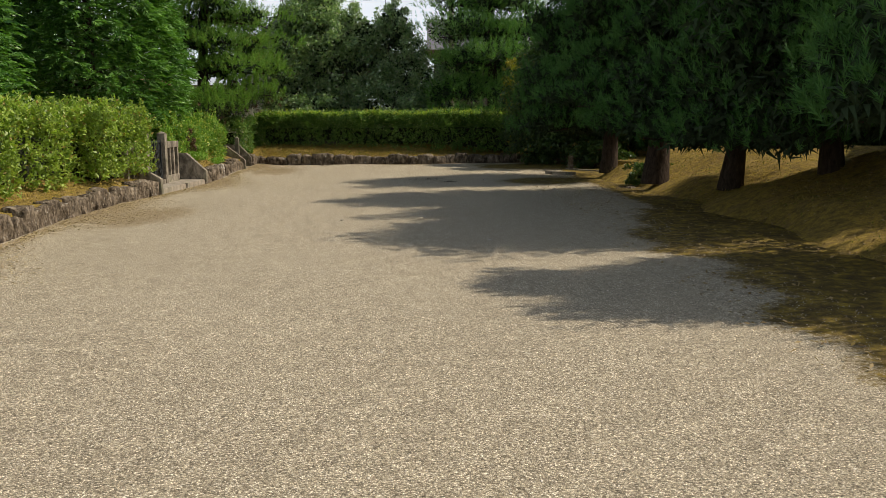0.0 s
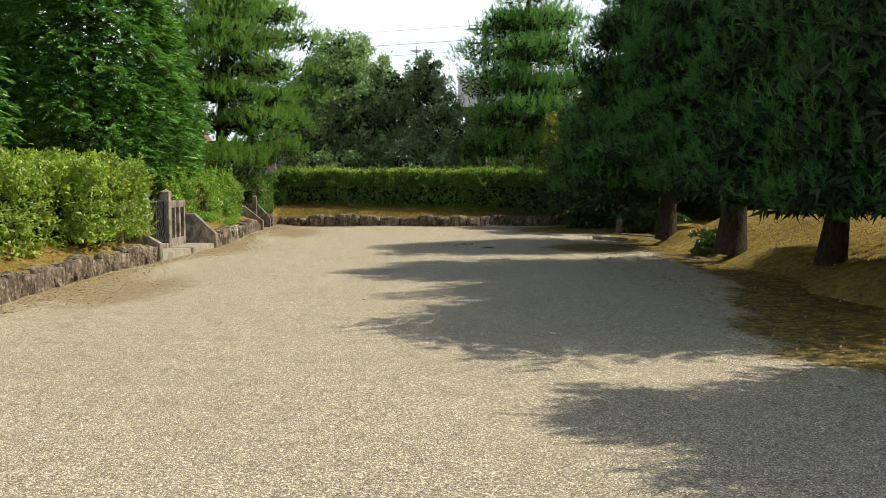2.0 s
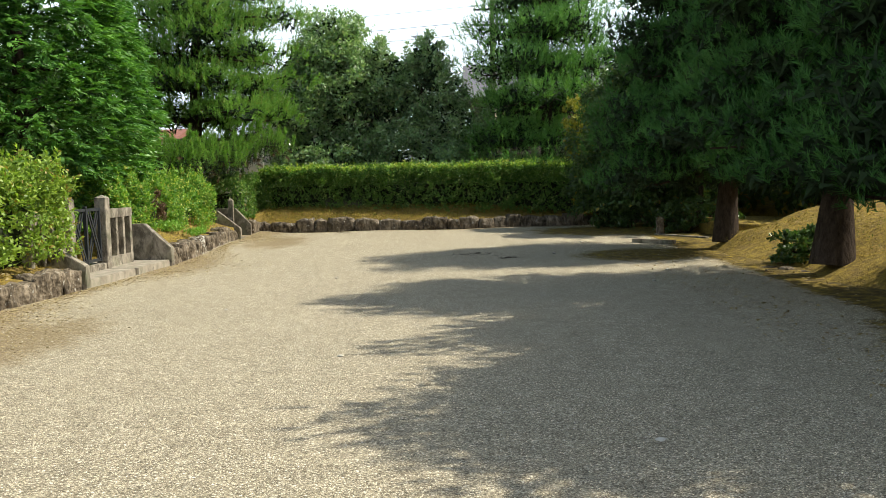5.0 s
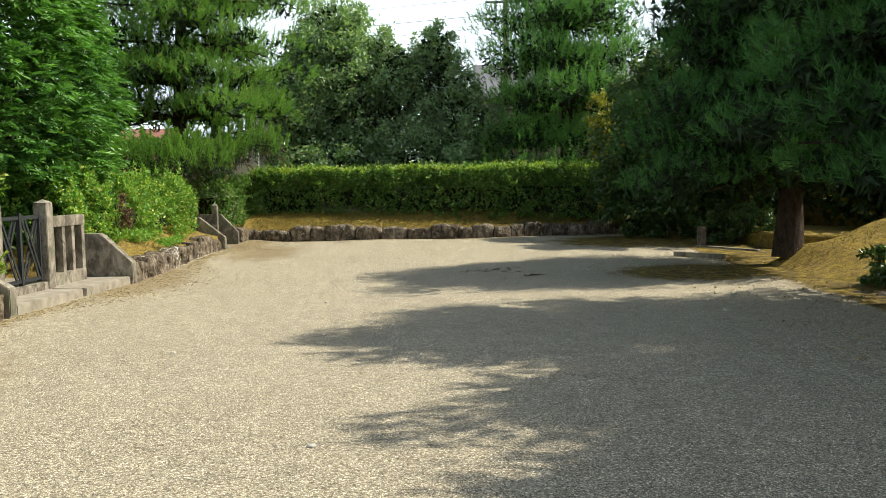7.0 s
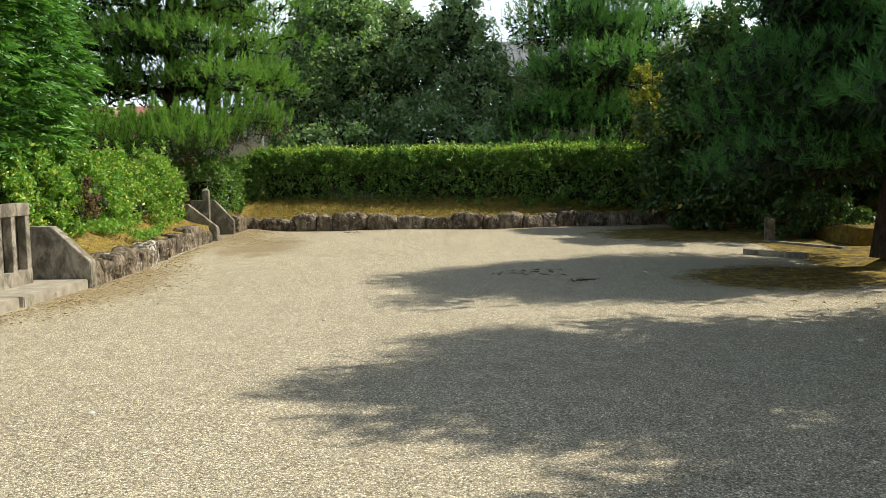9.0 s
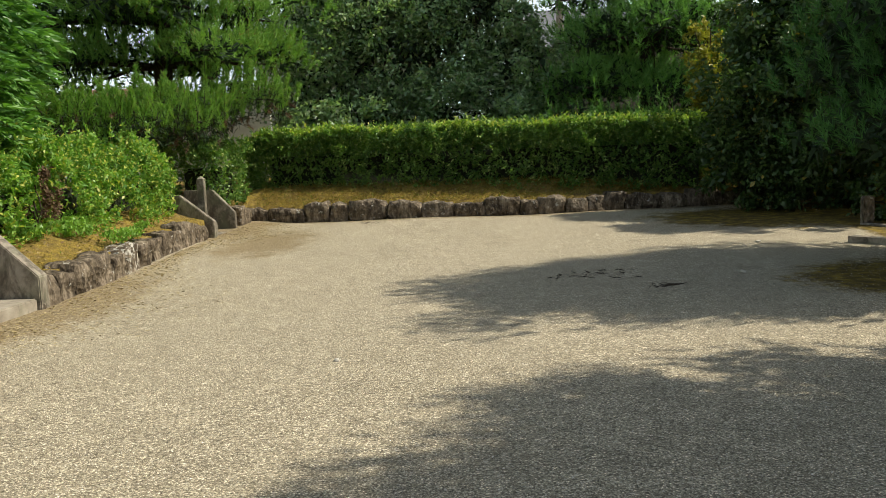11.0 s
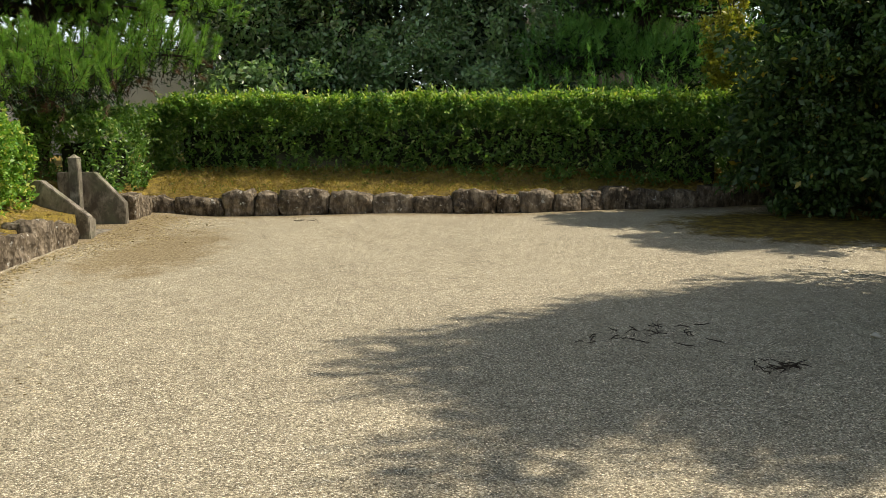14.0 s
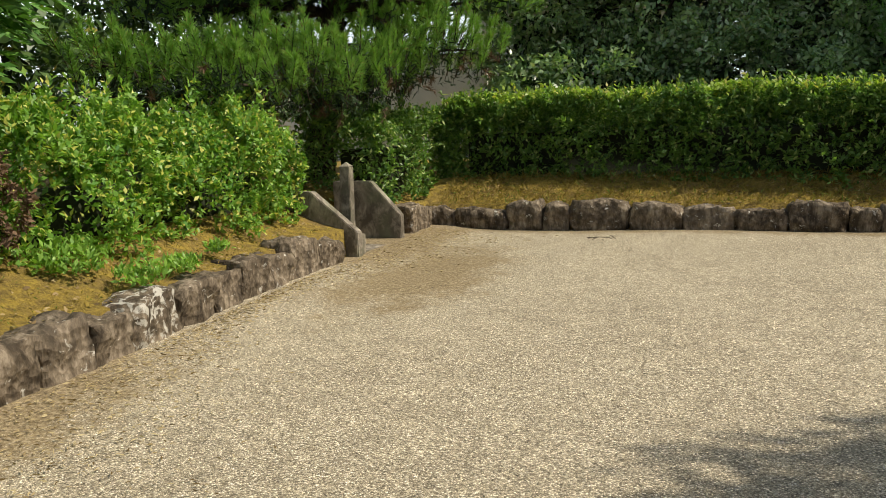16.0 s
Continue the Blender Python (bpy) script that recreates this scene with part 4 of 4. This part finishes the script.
def house(label, x0, x1, y0, y1, wall_top, ridge, roof, along="x", skin=PLASTER):
    root = thing("house", ((x0 + x1) / 2, (y0 + y1) / 2, 0.4), label, "house", "neighbouring houses")
    part("wall", box(bmesh.new(), x0, x1, y0, y1, 0.0, wall_top), skin, root)
    e = 0.5
    if along == "x":
        m = (y0 + y1) / 2
        bm = prism(bmesh.new(), [(y0 - e, wall_top - 0.1), (y1 + e, wall_top - 0.1), (m, ridge)], "x", x0 - e, x1 + e)
    else:
        m = (x0 + x1) / 2
        bm = prism(bmesh.new(), [(x0 - e, wall_top - 0.1), (x1 + e, wall_top - 0.1), (m, ridge)], "y", y0 - e, y1 + e)
    part("roof", bm, roof, root)
    return root


house("grey tiled house roof behind the trees", -0.6, 12.0, 62.0, 70.0, 6.8, 9.3, TILE, "x", plain("dark_timber_wall", (0.12, 0.1, 0.08), 0.9))
house("pale plastered house with a dark gable roof", -9.2, -4.2, 40.0, 48.0, 4.5, 6.9, TILE, "y")
house("low house with a reddish tiled roof behind the pine", -15.8, -13.2, 40.5, 45.0, 3.0, 3.9, plain("red_roof_tile", (0.34, 0.15, 0.11), 0.7, 0, 0.4, 9))
garden_wall = thing("garden_wall", (-10.8, 38.9, 0.5), "plain pale plastered garden wall", "wall")
part("panel", box(bmesh.new(), -13.0, -8.5, 38.8, 39.0, 0.3, 3.2), PLASTER, garden_wall)
part("coping", box(bmesh.new(), -13.05, -8.45, 38.72, 39.08, 3.2, 3.28, 0.01), CONCRETE, garden_wall)


def utility_pole():
    root = thing("utility_pole", (0.5, 46.0, 0.4), "concrete utility pole with crossarms", "pole")
    v, f = tube([(0.5, 46, 0.3), (0.5, 46, 5), (0.5, 46, 9.6)], [0.16, 0.14, 0.11], 10)
    soup("shaft", v, f, CONCRETE, root, "", True)
    for z in (8.5, 9.2):
        part("crossarm", bar(bmesh.new(), (-0.35, 46, z), (1.35, 46, z), 0.08, 0.08), IRON, root)
        for x in (-0.3, 0.1, 0.9, 1.3):
            v, f = tube([(x, 46, z + 0.03), (x, 46, z + 0.2)], [0.045, 0.03], 6)
            soup("insulator", v, f, PLASTER, root)


utility_pole()
for z, dx in ((9.4, -0.3), (8.7, -0.3), (8.72, 0.1), (8.2, 0.4)):
    wire = thing("power_line", (0.5 + dx, 46, z), "thin dark overhead power line", "cable", "power lines")
    t = np.linspace(0, 1, 20)
    pts = np.stack([0.5 + dx - 45 * t, 46 + 6 * t, z - 0.7 * np.sin(t * np.pi) + 0.3 * t], 1)
    v, f = tube(pts, np.full(20, 0.006), 4)
    soup("strand", v, f, IRON, wire)
aerial = thing("television_aerial", (-3.2, 50.0, 0.4), "thin metal television aerial above the trees", "aerial")
v, f = tube([(-3.2, 50, 0.3), (-3.2, 50, 9.0)], [0.03, 0.02], 6)
soup("mast", v, f, IRON, aerial)
for k in range(6):
    part("element", bar(bmesh.new(), (-3.5 + 0.03 * k, 49.6 + 0.14 * k, 8.7), (-2.9 - 0.03 * k, 49.6 + 0.14 * k, 8.7), 0.015, 0.015), IRON, aerial)

# ---- entrance details ----
post = thing("stone_post", (4.05, 27.1, 0.05), "short grey stone marker post beside the entrance", "post")
part("shaft", box(bmesh.new(), 3.96, 4.12, 27.0, 27.16, 0.0, 0.5, 0.02), STONE, post)


def earth_block(x0, x1, y0, y1, top):
    bm = bmesh.new()
    bmesh.ops.create_cube(bm, size=1.0)
    bmesh.ops.subdivide_edges(bm, edges=bm.edges[:], cuts=6, use_grid_fill=True)
    for v in bm.verts:
        c = Vector(((x0 + x1) / 2 + v.co.x * (x1 - x0), (y0 + y1) / 2 + v.co.y * (y1 - y0), top / 2 + v.co.z * top))
        v.co = c + noise.noise_vector(c * 1.6) * 0.22 - Vector((0, 0, 0.1))
    return bm


mound = part("bank_end", earth_block(5.1, 12.0, 26.0, 29.5, 0.42), MOSS, None, "", True)
tagged(mound, "mossy earth bank end beside the entrance", "ground", "", "structure")


# ---- loose ground cover ----
def scatter(name, label, category, material, at, size, flat=0.25, slim=0.4, up=0.2):
    n = len(at)
    way = rng.normal(size=(n, 3)) * np.array([1, 1, flat]) + np.array([0, 0, up])
    v, f = leaf_quads(at, way, size, slim)
    ob = soup(name, v, f, material)
    return tagged(ob, label, category, "", "stuff")


def strip_points(n, side):
    if side == "left":
        y = rng.uniform(8, 30, n)
        y = y[~(((y > 18.0) & (y < 21.6)) | ((y > 27.1) & (y < 28.9)))]
        u = rng.uniform(0.05, 1.0, len(y))
        return np.stack([x_left(y) - 0.12 - u, y, 0.34 + 0.3 * soft(u, 0, 1.1) + rise(0, y) + 0.012], 1)
    x = rng.uniform(-6.5, 4.5, n)
    u = rng.uniform(0.02, 0.95, n)
    return np.stack([x, y_back(x) + 0.12 + u, 0.42 + 0.33 * soft(u, 0, 0.9) + 0.012], 1)


scatter("dry_grass", "short dry yellow grass on the strip below the hedge", "grass", DRY_GRASS, strip_points(14000, "back"), 0.11, 0.5, 0.09, 0.6)
scatter("moss_tufts", "fine moss and short grass on the bank", "moss", DRY_GRASS, strip_points(12000, "left"), 0.035, 0.5, 0.2, 0.8)
scatter("leaf_litter", "scattered brown fallen leaves on the banks", "leaves", DEAD_LEAF, np.concatenate([strip_points(1600, "left"), strip_points(1300, "back")]), 0.05, 0.25, 0.5)
ly = rng.uniform(8, 29.6, 14000)
lx = x_left(ly) + 0.1 + np.abs(rng.normal(size=14000)) * 0.55 * (0.7 + 0.5 * np.sin(ly * 0.9 + 1.0))
scatter("ground_litter", "dry needles and leaves at the foot of the edging", "leaves", STRAW, np.stack([lx, ly, rise(lx, ly) + 0.05 * soft(x_left(ly) + 0.9 - lx, 0, 0.9) + 0.014], 1), 0.04, 0.06, 0.2, 0.03)
bx, by = rng.uniform(4.4, 7.2, 11000), rng.uniform(7, 23.3, 11000)
scatter("moss_tufts", "fine moss and short grass on the shaded bank", "moss", DRY_GRASS, np.stack([bx, by, right_bank(np.maximum(bx - x_right(by), 0), by)[2] + 0.005], 1), 0.05, 0.5, 0.2, 0.8)
rx, ry = rng.uniform(2.2, 6.5, 2600), rng.uniform(5, 23, 2600)
u = rx - x_right(ry)
scatter("ground_litter", "fallen leaves on the shaded moss", "leaves", DEAD_LEAF, np.stack([rx, ry, np.where(u > 0, right_bank(np.maximum(u, 0), ry)[2], rise(rx, ry) + 0.07 * soft(rx, 2.2, 4.4)) + 0.02], 1), 0.05, 0.2, 0.4)


def pebbles(n):
    """Loose stones lying on the gravel court: each a small lopsided four-sided dome."""
    y = 2.6 + 23.0 * rng.uniform(0, 1, n) ** 1.1
    x = rng.uniform(-5.6, 3.3, n)
    r = (0.0038 + 0.0052 * rng.uniform(0, 1, n) ** 2)[:, None, None]
    c = np.array([[1, 0, -0.3], [0, 1, -0.3], [-1, 0, -0.3], [0, -1, -0.3], [0, 0, 0.8]], float)
    v = c[None] * r * rng.uniform(0.7, 1.3, (n, 5, 1)) * np.array([1.2, 1.0, 1.0])
    v[:, 4, :2] = rng.normal(size=(n, 2)) * r[:, 0] * 0.35
    a = rng.uniform(0, 6.283, n)
    ca, sa = np.cos(a)[:, None], np.sin(a)[:, None]
    v = np.stack([v[..., 0] * ca - v[..., 1] * sa, v[..., 0] * sa + v[..., 1] * ca, v[..., 2]], 2)
    z = rise(x, y) + 0.012 * np.sin(x * 1.7 + 0.6 * np.sin(y * 0.9)) * np.sin(y * 1.3) + 0.07 * soft(x, 2.2, 4.4) * soft(-y, -24, -20) + 0.05 * soft(x_left(y) + 0.9 - x, 0, 0.9)
    v += np.stack([x, y, z], 1)[:, None]
    t = np.array([[0, 1, 4], [1, 2, 4], [2, 3, 4], [3, 0, 4]])
    f = (np.arange(n)[:, None, None] * 5 + t[None]).reshape(-1, 3)
    ob = soup("pebbles", v.reshape(-1, 3), f, PEBBLE)
    tagged(ob, "loose pale and brown gravel stones", "gravel", "", "stuff")


pebbles(62000)


def weed(x, y, z, spread, n, label="small bright green weed at the edging"):
    root = thing("weed", (x, y, z), label, "weed", "weeds at the edging")
    p = in_ball(n) * np.array([spread, spread, spread * 0.45]) + np.array([x, y, z + spread * 0.3])
    v, f = leaf_quads(p, rng.normal(size=(n, 3)) * 0.6 + np.array([0, 0, 0.8]), 0.065, 0.4)
    soup("leaves", v, f, WEED_LEAF, root)


for wx, wy, wz, ws, wn in ((-6.3, 23.9, 0.45, 0.2, 90), (-6.35, 24.4, 0.45, 0.16, 70), (-6.75, 23.7, 0.55, 0.3, 160), (-6.5, 25.1, 0.5, 0.12, 40), (-6.9, 22.9, 0.6, 0.25, 120)):
    weed(wx, wy, wz, ws, wn * 3)


def twig_pile(x, y, spread, n):
    """A few dead twigs lying on the gravel."""
    root = thing("twig_pile", (x, y, 0.01), "dead dark twigs lying on the gravel", "twigs", "fallen twigs")
    for _ in range(n):
        a, ln = rng.uniform(0, 6.283), rng.uniform(0.05, 0.16)
        p = np.array([x, y, float(rise(x, y)) + 0.02]) + rng.normal(size=3) * np.array([spread, spread * 0.6, 0.008])
        d = np.array([math.cos(a), math.sin(a), rng.normal() * 0.06]) * ln / 2
        v, f = tube([p - d, p + rng.normal(size=3) * 0.01, p + d], [0.003, 0.004, 0.002], 5)
        soup("twig", v, f, BARK, root)


twig_pile(0.2, 22.15, 0.12, 20)
twig_pile(-0.45, 22.9, 0.26, 28)
twig_pile(-3.9, 29.2, 0.12, 10)
broad_tree("yellowing_shrub", "yellow-green shrub beside the tall dark bush", (2.75, 31.7, 0.6), [(2.7, 31.7, 2.7, 0.5, 0.7), (2.9, 31.5, 2.0, 0.5, 0.6), (2.6, 31.8, 3.4, 0.35, 0.5)], YELLOW_LEAF, 5000, 0.09, 0.04, "shrub")


def loose_stone(x, y, r, skin=PALE_STONE, label="small pale stone lying on the gravel"):
    bm = bmesh.new()
    bmesh.ops.create_icosphere(bm, subdivisions=2, radius=r)
    for v in bm.verts:
        v.co = Vector((v.co.x * 1.3, v.co.y, v.co.z * 0.6)) + noise.noise_vector(v.co * 30 + Vector((x, y, 0))) * r * 0.5 + Vector((x, y, float(rise(x, y)) + r * 0.35))
    root = part("loose_stone", bm, skin, None, "", True)
    tagged(root, label, "stone", "loose stones")


for lx, ly, lr in ((-1.6, 13.45, 0.022), (0.6, 11.0, 0.025), (-3.4, 16.2, 0.02), (1.9, 25.2, 0.03), (1.1, 22.9, 0.028), (-2.6, 19.4, 0.018), (2.6, 19.8, 0.03), (2.1, 18.4, 0.025)):
    loose_stone(lx, ly, lr)
broad_tree("dead_shrub", "withered brown patch of twigs in the hedge", (-6.95, 23.2, 0.6), [(-6.85, 23.15, 1.0, 0.28, 0.4)], WITHERED, 1600, 0.05, 0.02, "shrub")
for lx, ly, lr in ((4.05, 19.4, 0.09), (4.2, 19.1, 0.11), (3.9, 19.0, 0.07), (4.35, 18.75, 0.08), (4.1, 18.5, 0.06), (4.9, 16.5, 0.1), (5.1, 16.2, 0.08), (3.6, 20.4, 0.05)):
    loose_stone(lx, ly, lr, STONE, "rough brown stone at the foot of the mossy bank")
